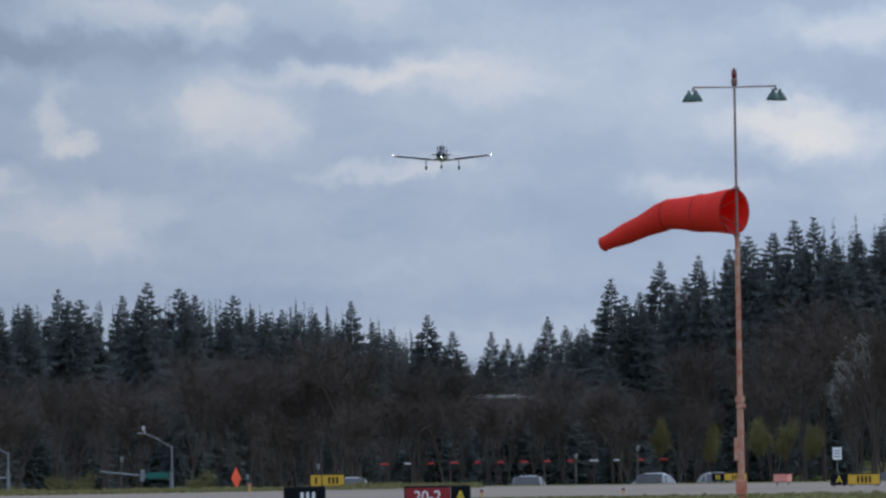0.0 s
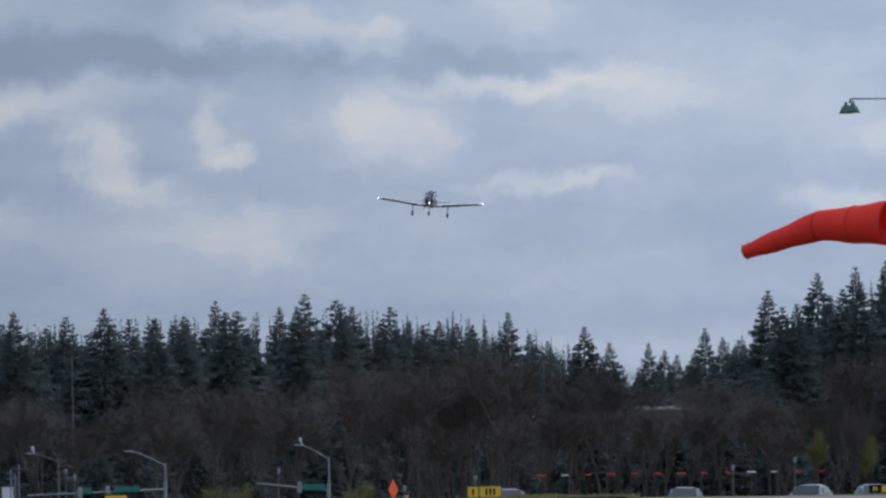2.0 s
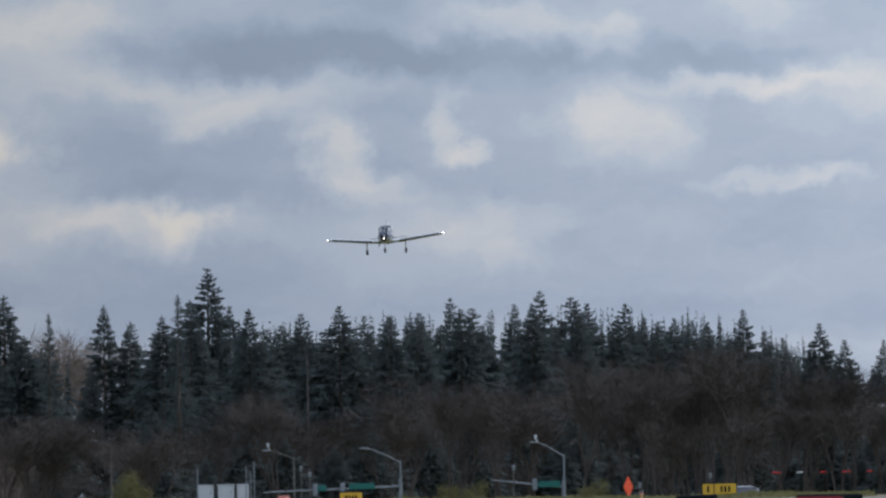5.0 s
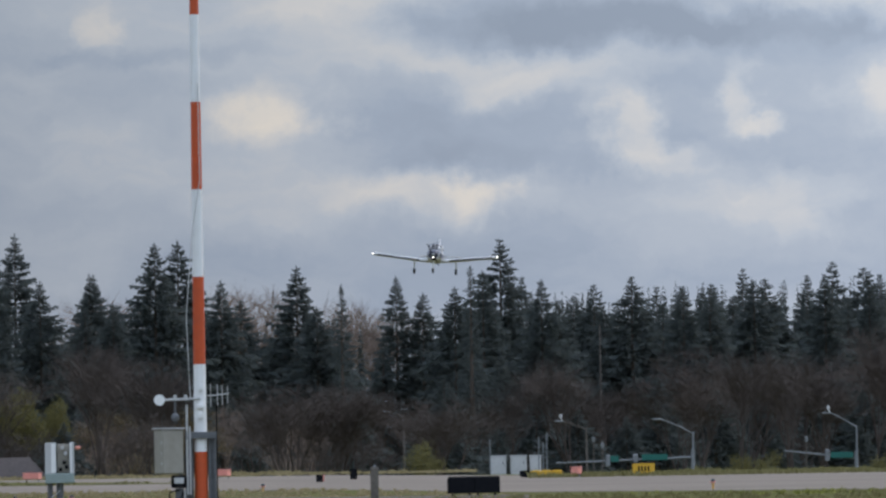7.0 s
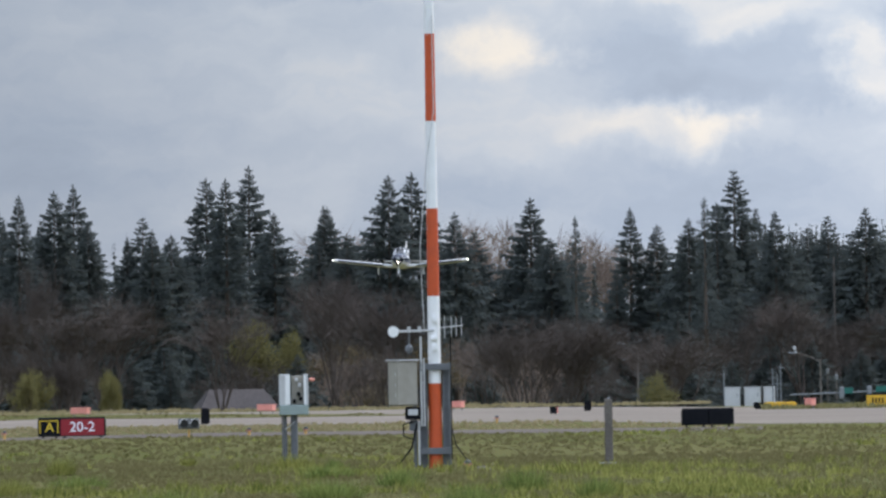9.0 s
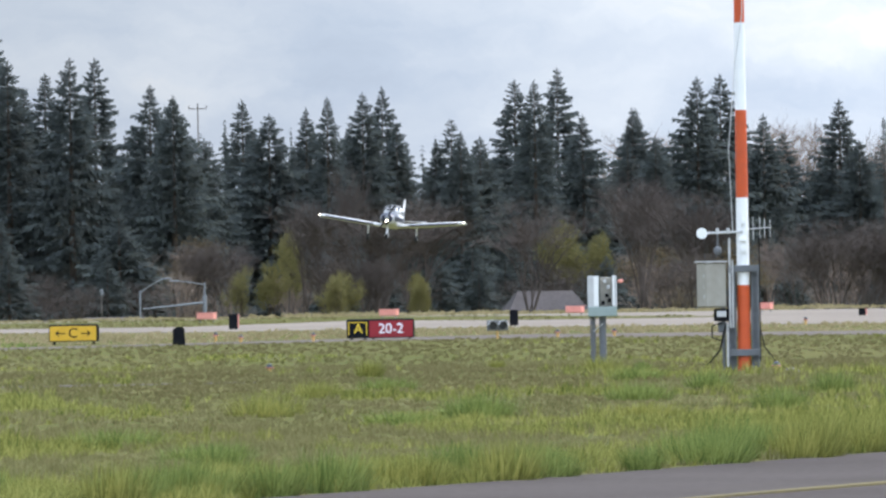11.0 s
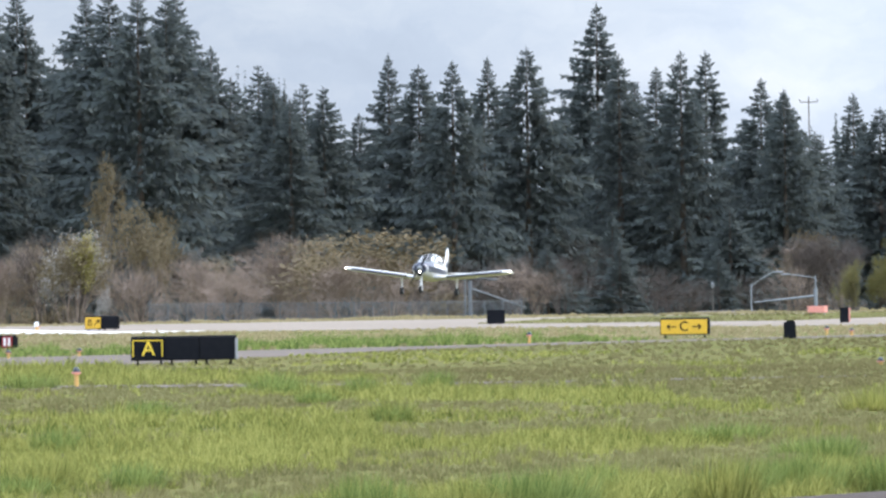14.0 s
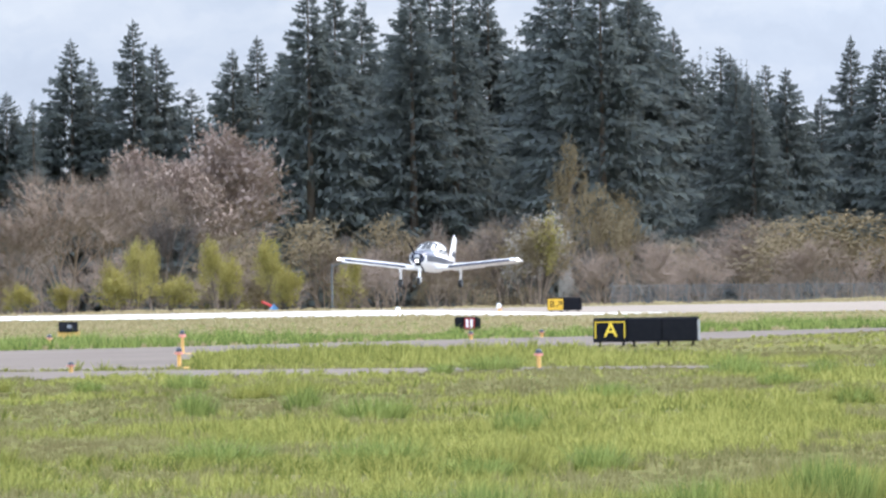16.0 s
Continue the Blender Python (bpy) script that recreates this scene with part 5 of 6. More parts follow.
def make_edge_light(az, d, h, stake, base=False):
    ob = empty("edge_light", facing(az, d), "taxiway edge light with dark cap on an orange stake", "airfield light", "taxiway edge lights")
    bm = bmesh.new()
    tube(bm, (0, 0, -0.02), (0, 0, h * 0.72), 0.045, None, 10)
    part("stake", bm, stake, ob)
    bm = bmesh.new()
    tube(bm, (0, 0, h * 0.70), (0, 0, h * 0.82), 0.09, 0.10, 12)
    part("collar", bm, M_PAPI, ob)
    bm = bmesh.new()
    tube(bm, (0, 0, h * 0.82), (0, 0, h * 0.92), 0.075, 0.07, 12)
    ball(bm, (0, 0, h * 0.92), 0.07, 1, 1, 0.9, 10)
    part("cap", bm, M_LENS, ob, "dark blue-black glass cap")
    if base:
        bm = bmesh.new()
        tube(bm, (0, 0, 0), (0, 0, 0.03), 0.24, 0.22, 16)
        part("base_plate", bm, M_STAKE, ob)


for az, d, h, base in ((3.09, 320, 0.34, 0), (5.07, 223, 0.16, 0), (4.77, 334, 0.30, 0), (4.91, 331, 0.22, 0), (5.32, 331, 0.25, 0), (0.15, 294, 0.22, 0),
                       (0.53, 209, 0.38, 0), (0.32, 484, 0.2, 0), (-2.23, 290, 0.38, 0), (-2.11, 217, 0.2, 0), (-1.48, 262, 0.62, 1), (-1.50, 223, 0.44, 1),
                       (0.55, 299, 0.2, 0), (10.64, 345, 0.32, 0), (6.7, 330, 0.22, 0), (7.02, 330, 0.22, 0), (8.1, 378, 0.25, 0), (11.89, 440, 0.45, 0), (7.93, 206, 0.18, 0), (13.2, 372, 0.26, 0), (14.0, 376, 0.2, 0)):
    make_edge_light(az, d, h, M_STAKE, base)
for az, d in ((-0.26, 457), (0.31, 479)):
    ob = empty("runway_light", facing(az, d), "white runway edge light on an orange stake", "airfield light", "runway edge lights")
    bm = bmesh.new()
    tube(bm, (0, 0, -0.02), (0, 0, 0.2), 0.05, None, 8)
    part("stake", bm, M_STAKE, ob)
    bm = bmesh.new()
    tube(bm, (0, 0, 0.18), (0, 0, 0.24), 0.1, None, 12)
    ball(bm, (0, 0, 0.28), 0.12, 1, 1, 1, 10)
    part("lens", bm, M_SIGNWHITE, ob, "white glass globe")


def make_small_field_things():
    # weathered stub post on a concrete foot
    ob = empty("wooden_post", facing(8.73, 212), "weathered grey wooden post on a concrete foot", "post")
    bm = bmesh.new()
    box(bm, (0, 0, 0.74), (0.17, 0.17, 1.30), 0.02)
    p = part("post", bm, M_WOOD, ob)
    bm = bmesh.new()
    tube(bm, (0, 0, 1.38), (0.02, 0, 1.46), 0.03, 0.01, 6)
    part("bolt", bm, M_STEEL, p)
    bm = bmesh.new()
    tube(bm, (0, 0, 0.02), (0, 0, 0.12), 0.03, None, 6)
    part("pin", bm, M_STEEL, ob)
    bm = bmesh.new()
    box(bm, (0, 0, 0.02), (0.40, 0.40, 0.09), 0.015)
    part("foot", bm, M_CONC, ob)
    # slanted dark panel on a yellow box
    ob = empty("slanted_marker", facing(-2.12, 327), "dark slanted panel on a weathered yellow box", "marker")
    bm = bmesh.new()
    box(bm, (0, 0.1, 0.14), (0.72, 0.5, 0.28), 0.02)
    part("box", bm, M_STAKE, ob)
    bm = bmesh.new()
    box(bm, (-0.02, -0.1, 0.42), (0.62, 0.05, 0.38), 0.015, Matrix.Rotation(radians(-32), 4, "X"))
    panel = part("panel", bm, M_BLACK, ob)
    bm = bmesh.new()
    tube(bm, (0.30, -0.05, 0.30), (0.40, 0.1, 0.02), 0.02, None, 6)
    part("strut", bm, M_BLACK, ob)
    bm = bmesh.new()
    box(bm, (0.02, -0.135, 0.43), (0.14, 0.02, 0.12), 0.004, Matrix.Rotation(radians(-32), 4, "X"))
    part("badge", bm, M_DARKSTEEL, panel)
    # row of grey cabinets with antennas past the runway
    for az, d, w in ((9.43, 520, 0.82), (9.545, 520, 0.84), (9.64, 522, 0.6)):
        ob = empty("equipment_cabinet", facing(az, d, ground_z(az, d)), "pale grey equipment cabinet with hinged door", "cabinet", "cabinets past the runway")
        z = -ground_z(az, d)
        bm = bmesh.new()
        box(bm, (0, 0, (z + 0.80) / 2), (w, 0.6, z + 0.80), 0.03)
        body = part("body", bm, M_GREYBOX, ob)
        bm = bmesh.new()
        box(bm, (0, -0.31, z + 0.36), (w * 0.86, 0.02, 0.68), 0.01)
        door = part("door", bm, M_GREYBOX, body)
        bm = bmesh.new()
        box(bm, (w * 0.3, -0.335, z + 0.45), (0.04, 0.03, 0.16), 0.005)
        part("handle", bm, M_DARKSTEEL, door).parent = body
        bm = bmesh.new()
        box(bm, (0, 0, z + 0.82), (w + 0.06, 0.68, 0.05), 0.01)
        part("roof", bm, M_GREYBOX, body)
    for az, h, whip in ((9.385, 1.7, 0), (9.66, 1.75, 1), (9.705, 2.0, 0), (9.685, 1.5, 1)):
        d = 519
        z = ground_z(az, d)
        ob = empty("antenna_pole", facing(az, d, z), "thin grey antenna pole beside cabinets", "antenna", "antennas past the runway")
        bm = bmesh.new()
        tube(bm, (0, 0, 0), (0, 0, h - z), 0.035, 0.03, 8)
        part("pole", bm, M_STEEL, ob)
        bm = bmesh.new()
        for k in range(3 if whip else 1):
            tube(bm, (-0.22, 0, h - z - 0.2 - 0.3 * k), (0.22, 0, h - z - 0.2 - 0.3 * k), 0.012, None, 5)
        part("crossbar", bm, M_STEEL, ob)
    # low yellow barrier
    ob = empty("runway_barrier", facing(9.67, 453), "low yellow and black barrier beside the runway", "barrier")
    for k in range(4):
        bm = bmesh.new()
        box(bm, (-0.72 + 0.48 * k, 0, 0.19), (0.47, 0.3, 0.26), 0.04)
        part("segment", bm, M_BLACK if k == 0 else M_SIGNYEL, ob)
        bm = bmesh.new()
        box(bm, (-0.72 + 0.48 * k, 0, 0.03), (0.3, 0.25, 0.08))
        part("foot", bm, M_BLACK, ob)
    # worn stone in the grass
    bm = bmesh.new()
    bmesh.ops.create_icosphere(bm, subdivisions=2, radius=0.12, matrix=pose(0, 0, 0.03) @ Matrix.Diagonal((1.3, 1, 0.6, 1)))
    rnd = random.Random(3)
    for vv in bm.verts:
        vv.co += Vector((rnd.uniform(-1, 1), rnd.uniform(-1, 1), rnd.uniform(-1, 1))) * 0.012
    st = part("stone", bm, M_WOOD)
    st.matrix_basis = facing(8.02, 205)
    tagged(st, "grey stone lying in the grass", "stone")


make_small_field_things()


# ---------------------------------------------------------------- beyond the bank: street, cars, houses
def street_lamp(az, d, z_arm, reach, z_head, group="street lamps", camera_box=False):
    k = 680.0 / 900.0
    d, z_arm, z_head, reach = d * k, 2.1 + (z_arm - 2.1) * k, 2.1 + (z_head - 2.1) * k, reach * k
    z = ground_z(az, d)
    # lamps west of 4 degrees get a darker grey in place of shade
    steel = M_WOOD if camera_box and az < 10 or az == 8.9 else M_STEEL if az > 4 else M_DARKSTEEL
    ob = empty("street_lamp", facing(az, d, z), "galvanised street lamp with a curved arm", "street lamp", group)
    bm = bmesh.new()
    tube(bm, (0, 0, 0), (0, 0, z_arm - z), 0.085, 0.055, 10)
    tube(bm, (0, 0, 0), (0, 0, 0.3), 0.22, 0.18, 10)
    part("pole", bm, steel, ob)
    bm = bmesh.new()
    last = Vector((0, 0, z_arm - z - 0.15))
    for i in range(1, 9):
        t = i / 8
        q = Vector((reach * t, 0, z_arm - z - 0.15 + (z_head - z_arm + 0.15) * (0.65 * t + 0.35 * math.sin(t * math.pi / 2))))
        tube(bm, last, q, 0.04, 0.035, 8)
        last = q
    part("arm", bm, steel, ob)
    bm = bmesh.new()
    s = 1 if reach > 0 else -1
    loft(bm, [[last + Vector((s * x, w * math.cos(a), h * math.sin(a))) for a in (2 * math.pi * k / 8 for k in range(8))] for x, w, h in ((-0.1, 0.06, 0.04), (0.1, 0.13, 0.065), (0.38, 0.14, 0.065), (0.55, 0.05, 0.03))])
    part("lamp_head", bm, M_STEEL if az > 4 else M_DARKSTEEL, ob, "grey cobra-head lamp")
    if camera_box:
        bm = bmesh.new()
        box(bm, last + Vector((s * 0.1, 0, 0.35)), (0.2, 0.2, 0.28), 0.04)
        tube(bm, last, last + Vector((s * 0.1, 0, 0.3)), 0.05, None, 6)
        part("sensor", bm, M_GREYBOX, ob)
    return ob


street_lamp(11.455, 900, 2.1, -2.35, 3.2, camera_box=True)
street_lamp(10.532, 900, 1.8, -2.9, 2.9)
street_lamp(9.93, 930, 2.3, -2.2, 2.9, camera_box=True)
street_lamp(4.347, 900, 1.15, 2.1, 2.2)
street_lamp(4.711, 905, 1.8, -2.4, 1.95)
street_lamp(2.732, 900, 2.7, 2.2, 1.95)
street_lamp(-0.63, 880, 2.6, 0.8, 2.65)
street_lamp(8.9, 1100, 4.0, -1.5, 4.4)


def signal_arm(az, d, z0, reach, z1, heads, boards):
    """A signal mast arm that leans from its pole; heads and boards at shares of the reach."""
    k = 680.0 / 900.0
    d, z0, z1, reach, boards = d * k, 2.1 + (z0 - 2.1) * k, 2.1 + (z1 - 2.1) * k, reach * k, [(t, w * k) for t, w in boards]
    z = ground_z(az, d)
    # same darker grey for western masts, standing in for their shade
    steel = M_STEEL if az > 4 else M_DARKSTEEL
    ob = empty("signal_mast", facing(az, d - 0.6, z), "grey traffic signal mast arm over the road", "traffic signal", "traffic signals")
    bm = bmesh.new()
    tube(bm, (0, 0, 0), (0, 0, z0 - z + 0.5), 0.16, 0.13, 10)
    part("pole", bm, steel, ob)
    bm = bmesh.new()
    tube(bm, (0, 0, z0 - z), (reach, 0, z1 - z), 0.085, 0.05, 8)
    part("arm", bm, steel, ob)
    for t in heads:
        c = Vector((reach * t, -0.2, (z0 + (z1 - z0) * t) - z))
        bm = bmesh.new()
        box(bm, c, (0.32, 0.3, 0.80), 0.06)
        head = part("signal_head", bm, M_STEEL, ob, "grey back of a traffic signal")
        bm = bmesh.new()
        for k in (-0.3, 0, 0.3):
            tube(bm, c + Vector((0, 0.15, k)), c + Vector((0, 0.36, k)), 0.13, 0.13, 8)
        part("visor", bm, M_BLACK, head)
    for t, w in boards:
        c = Vector((reach * t, -0.2, (z0 + (z1 - z0) * t) - z + 0.12))
        bm = bmesh.new()
        box(bm, c, (w, 0.05, 0.40), 0.01)
        part("name_board", bm, M_TEAL, ob, "green street name board")


signal_arm(10.53, 902, -0.52, -12.2, -0.85, (0.42, 0.62), ((0.28, 2.3), (0.58, 1.0)))
signal_arm(11.451, 902, -0.85, -6.4, -0.1, (0.4,), ((0.2, 2.0),))
signal_arm(4.711, 903, -0.0, -5.5, -0.5, (), ())
signal_arm(2.76, 903, 1.2, 5.0, -0.6, (), ())


def post_lamp(az, d, top):
    d, top = d * 0.756, 2.1 + (top - 2.1) * 0.756
    z = ground_z(az, d)
    ob = empty("post_lamp", facing(az, d, z), "thin grey post with a small pale lamp", "lamp post", "small lamp posts")
    bm = bmesh.new()
    tube(bm, (0, 0, 0), (0, 0, top - z - 0.3), 0.04, 0.035, 8)
    part("pole", bm, M_WOOD, ob)
    bm = bmesh.new()
    tube(bm, (0, 0, top - z - 0.35), (0, 0, top - z - 0.05), 0.09, 0.13, 10)
    ball(bm, (0, 0, top - z - 0.05), 0.13, 1, 1, 0.5, 10)
    part("lamp_head", bm, M_STEEL, ob)


for az, d, top in ((11.17, 900, 1.15), (10.02, 900, 0.9), (9.97, 940, 1.4), (12.28, 900, 0.2), (13.735, 900, 0.75), (14.085, 900, 1.35), (11.88, 900, -0.6), (4.13, 900, 1.3)):
    post_lamp(az, d, top)


def utility_pole(az, d, top, arms):
    z = ground_z(az, d)
    ob = empty("utility_pole", facing(az, d, z), "weathered grey utility pole with crossarm", "utility pole", "utility poles")
    bm = bmesh.new()
    tube(bm, (0, 0, 0), (0, 0, top - z), 0.09, 0.06, 8)
    part("pole", bm, M_WOOD, ob)
    for k in range(arms):
        bm = bmesh.new()
        box(bm, (0, 0, top - z - 0.5 - 1.2 * k), (1.7, 0.08, 0.09))
        for x in (-0.85, 0.0, 0.85):
            tube(bm, (x, 0, top - z - 0.45 - 1.2 * k), (x, 0, top - z - 0.2 - 1.2 * k), 0.05, None, 6)
        part("crossarm", bm, M_WOOD, ob)


utility_pole(10.016, 960, 12.0, 0)
utility_pole(12.677, 1030, 11.7, 2)
utility_pole(12.73, 1040, 11.3, 1)
utility_pole(4.69, 990, 19.2, 1)


def car(az, d, z, turn, label):
    ob = empty("car", facing(az, d, z, turn), label, "car", "parked cars")
    bm = bmesh.new()
    prof = ((-2.2, 0.35), (-2.2, 0.75), (-2.05, 0.88), (-1.2, 0.95), (-0.5, 1.42), (0.9, 1.45), (1.7, 0.98), (2.15, 0.9), (2.2, 0.4))
    loft(bm, [[Vector((x, y, min(z1, cap))) for x, z1 in prof] for y, cap in ((-0.88, 0.9), (-0.80, 1.12), (-0.66, 1.34), (-0.35, 1.45), (0.35, 1.45), (0.66, 1.34), (0.80, 1.12), (0.88, 0.9))], True, False)
    part("body", bm, M_CARWHITE, ob)
    for y in (-0.80, 0.80):
        bm = bmesh.new()
        loft(bm, [[Vector((x, yy * (1.06 if z1 < 1.1 else 0.86), z1)) for x, z1 in ((-1.05, 0.98), (-0.45, 1.32), (0.85, 1.33), (1.45, 1.0))] for yy in (y, y * 1.03)], True, False)
        part("side_window", bm, M_GLASS, ob)
    for xa, xb in ((-1.16, -0.54), (1.62, 0.95)):
        bm = bmesh.new()
        s = 1 if xb > xa else -1
        loft(bm, [[Vector((xa - s * k, -0.66, 1.0)), Vector((xa - s * k, 0.66, 1.0)), Vector((xb - s * k, 0.58, 1.4)), Vector((xb - s * k, -0.58, 1.4))] for k in (0.0, 0.05)], True, False)
        part("windscreen", bm, M_GLASS, ob)
    for x in (-2.21, 2.21):
        for y in (-0.6, 0.6):
            bm = bmesh.new()
            box(bm, (x, y, 0.72), (0.05, 0.3, 0.14), 0.02)
            part("headlight", bm, M_GREYBOX, ob)
    for x in (-1.4, 1.35):
        for y in (-0.8, 0.8):
            bm = bmesh.new()
            tube(bm, (x, y - 0.1, 0.33), (x, y + 0.1, 0.33), 0.33, None, 14)
            w = part("wheel", bm, M_RUBBER, ob)
            bm = bmesh.new()
            tube(bm, (x, y - 0.115, 0.33), (x, y + 0.115, 0.33), 0.19, None, 10)
            part("rim", bm, M_STEEL, w)


for az, d, turn in ((14.167, 494, 80), (14.53, 492, 96), (13.46, 500, 88), (15.53, 486, 84), (12.47, 500, 92)):
    d += 3
    car(az, d, ground_z(az, d), turn, "pale parked car beyond the runway bank")


# row of red approach lamps on posts
for i in range(13):
    az = 12.653 + (14.232 - 12.653) * i / 12
    d = 900
    z = ground_z(az, d)
    ob = empty("approach_lamp", facing(az, d, z), "red approach lamp bar on a thin post", "airfield light", "approach lamp row")
    bm = bmesh.new()
    for x in (-0.35, 0.35):
        tube(bm, (x, 0, 0), (x, 0, -z + 0.05), 0.012, None, 6)
    part("post", bm, M_BARK, ob)
    bm = bmesh.new()
    box(bm, (0, 0, -z + 0.12), (0.6 if i % 3 else 0.8, 0.2, 0.15), 0.04)
    part("lamp_bar", bm, M_GREYBOX if i in (1, 9, 10) else M_REDLAMP, ob)


def make_far_things():
    # orange fabric road sign, folded by the wind
    az, d = 11.816, 700
    z = ground_z(az, d)
    ob = empty("fabric_sign", facing(az, d, z, 62), "fluorescent orange fabric sign on a stand", "road sign")
    bm = bmesh.new()
    c = -z - 0.25
    loft(bm, [[Vector((x * s, y, c + zz * s)) for x, zz in ((0, 0.75), (0.7, 0.0), (0, -0.75), (-0.7, 0.0))] for y, s in ((-0.02, 0.98), (0.02, 1.0))], True, False)
    part("panel", bm, M_FLAG, ob)
    bm = bmesh.new()
    tube(bm, (0, 0.05, 0), (0, 0.05, c), 0.04, None, 6)
    part("stand", bm, M_STEEL, ob)
    # white notice on a post
    az, d = 15.209, 700
    z = ground_z(az, d)
    ob = empty("notice_sign", facing(az, d, z), "white notice board on a grey post", "sign")
    bm = bmesh.new()
    box(bm, (0, 0, -z + 0.75), (0.62, 0.04, 0.85), 0.01)
    board = part("board", bm, M_WHITE, ob)
    for k in range(3):
        bm = bmesh.new()
        box(bm, (0, -0.026, -z + 0.95 - 0.2 * k), (0.42, 0.01, 0.07))
        part("bar", bm, M_DARKSTEEL, board)
    bm = bmesh.new()
    tube(bm, (0, 0.04, 0), (0, 0.04, -z + 1.1), 0.035, None, 6)
    part("post", bm, M_STEEL, ob)
    # houses among the trees
    for az, d, w, eave, ridge, roof_label in ((6.63, 760, 6.8, -1.9, 0.75, "low house with a grey hipped shingle roof"), (13.27, 1180, 8.4, 6.9, 7.3, "pale flat-roofed building among trees"),
                                               (4.2, 690, 6.0, -0.9, -0.4, "long low pale shed behind the road")):
        z = ground_z(az, d)
        ob = empty("house", facing(az, d, z, 12), roof_label, "house")
        bm = bmesh.new()
        box(bm, (0, 0, (eave - z) / 2), (w, 5.0, eave - z), 0.03)
        wall = part("wall", bm, M_WALL if d < 800 else M_WOOD, ob)
        bm = bmesh.new()
        e = 0.35
        hip = w * 0.22
        loft(bm, [[Vector((sx * (w / 2 + e) * k1, sy * (2.5 + e) * k2, zz)) for sx, sy in ((-1, -1), (1, -1), (1, 1), (-1, 1))]
                  for k1, k2, zz in ((1, 1, eave - z), (1, 1, eave - z + 0.12), ((w / 2 - hip) / (w / 2), 0.05, ridge - z))], True, False)
        part("roof", bm, M_ROOF if d < 800 else M_WALL, ob)
        for x in (-w * 0.28, w * 0.22):
            bm = bmesh.new()
            box(bm, (x, -2.52, (eave - z) * 0.6), (w * 0.16, 0.06, (eave - z) * 0.3), 0.01)
            win = part("window", bm, M_GLASS, wall)
    # chain-link fence with posts before the scrub
    ob = empty("chain_fence", pose(0, 0, 0), "grey chain-link fence with thin posts", "fence")
    steps = 20
    d = 600
    pts = [spot(0.95 + 2.1 * i / steps, d + 6 * math.sin(i * 0.3), ground_z(0.95 + 2.1 * i / steps, d)) for i in range(steps + 1)]
    for p in pts:
        bm = bmesh.new()
        tube(bm, p, p + Vector((0, 0, 3.55)), 0.03, None, 6)
        part("post", bm, M_DARKSTEEL, ob)
    bm = bmesh.new()
    for a, b in zip(pts, pts[1:]):
        for k in range(18):
            u = k / 18
            p, q = a.lerp(b, u), a.lerp(b, (k + 1.6) / 18)
            tube(bm, p + Vector((0, 0, 0.1)), q + Vector((0, 0, 3.5)), 0.006, None, 3, False)
            tube(bm, q + Vector((0, 0, 0.1)), p + Vector((0, 0, 3.5)), 0.006, None, 3, False)
    part("mesh", bm, M_DARKSTEEL, ob)
    for z in (0.15, 3.5):
        for a, b in zip(pts, pts[1:]):
            bm = bmesh.new()
            tube(bm, a + Vector((0, 0, z)), b + Vector((0, 0, z)), 0.02, None, 5)
            part("rail", bm, M_DARKSTEEL, ob)
    # folded blue sheet beyond the runway
    ob = empty("tarpaulin", facing(-0.97, 560, ground_z(-0.97, 560)), "folded blue and red sheet on the bank", "tarpaulin")
    bm = bmesh.new()
    loft(bm, [[Vector((x, 0.15 * math.sin(x * 5), 0.0)), Vector((x, -0.1, h)), Vector((x, 0.15, h * 0.8))] for x, h in ((-0.2, 0.25), (0.1, 0.6), (0.35, 0.3))], True, False)
    part("sheet", bm, M_BLUE, ob)
    bm = bmesh.new()
    tube(bm, (-0.6, 0, 0.75), (0.0, 0, 0.45), 0.06, 0.09, 6)
    tube(bm, (0.0, 0, 0.0), (0.0, 0, 0.5), 0.04, None, 6)
    part("pole", bm, M_REDLAMP, ob)


make_far_things()


# ---------------------------------------------------------------- aeroplane
def ellipse(x, w, zt, zb, n=20, p=2.4):
    c, h = (zt + zb) / 2, (zt - zb) / 2
    out = []
    for i in range(n):
        a = 2 * math.pi * i / n
        ca, sa = math.cos(a), math.sin(a)
        out.append(Vector((x, w * math.copysign(abs(ca) ** (2 / p), ca), c + h * math.copysign(abs(sa) ** (2 / p), sa))))
    return out


def aerofoil(c, chord, thick, n=9):
    pts = []
    for i in range(n):
        t = i / (n - 1)
        y = 5 * thick * (0.2969 * math.sqrt(t) - 0.126 * t - 0.3516 * t * t + 0.2843 * t ** 3 - 0.1036 * t ** 4) * chord
        pts.append((t, y))
    ring = [Vector((c.x - chord * t, c.y, c.z + y * 1.15)) for t, y in pts] + [Vector((c.x - chord * t, c.y, c.z - y * 0.75)) for t, y in pts[-2:0:-1]]
    return ring


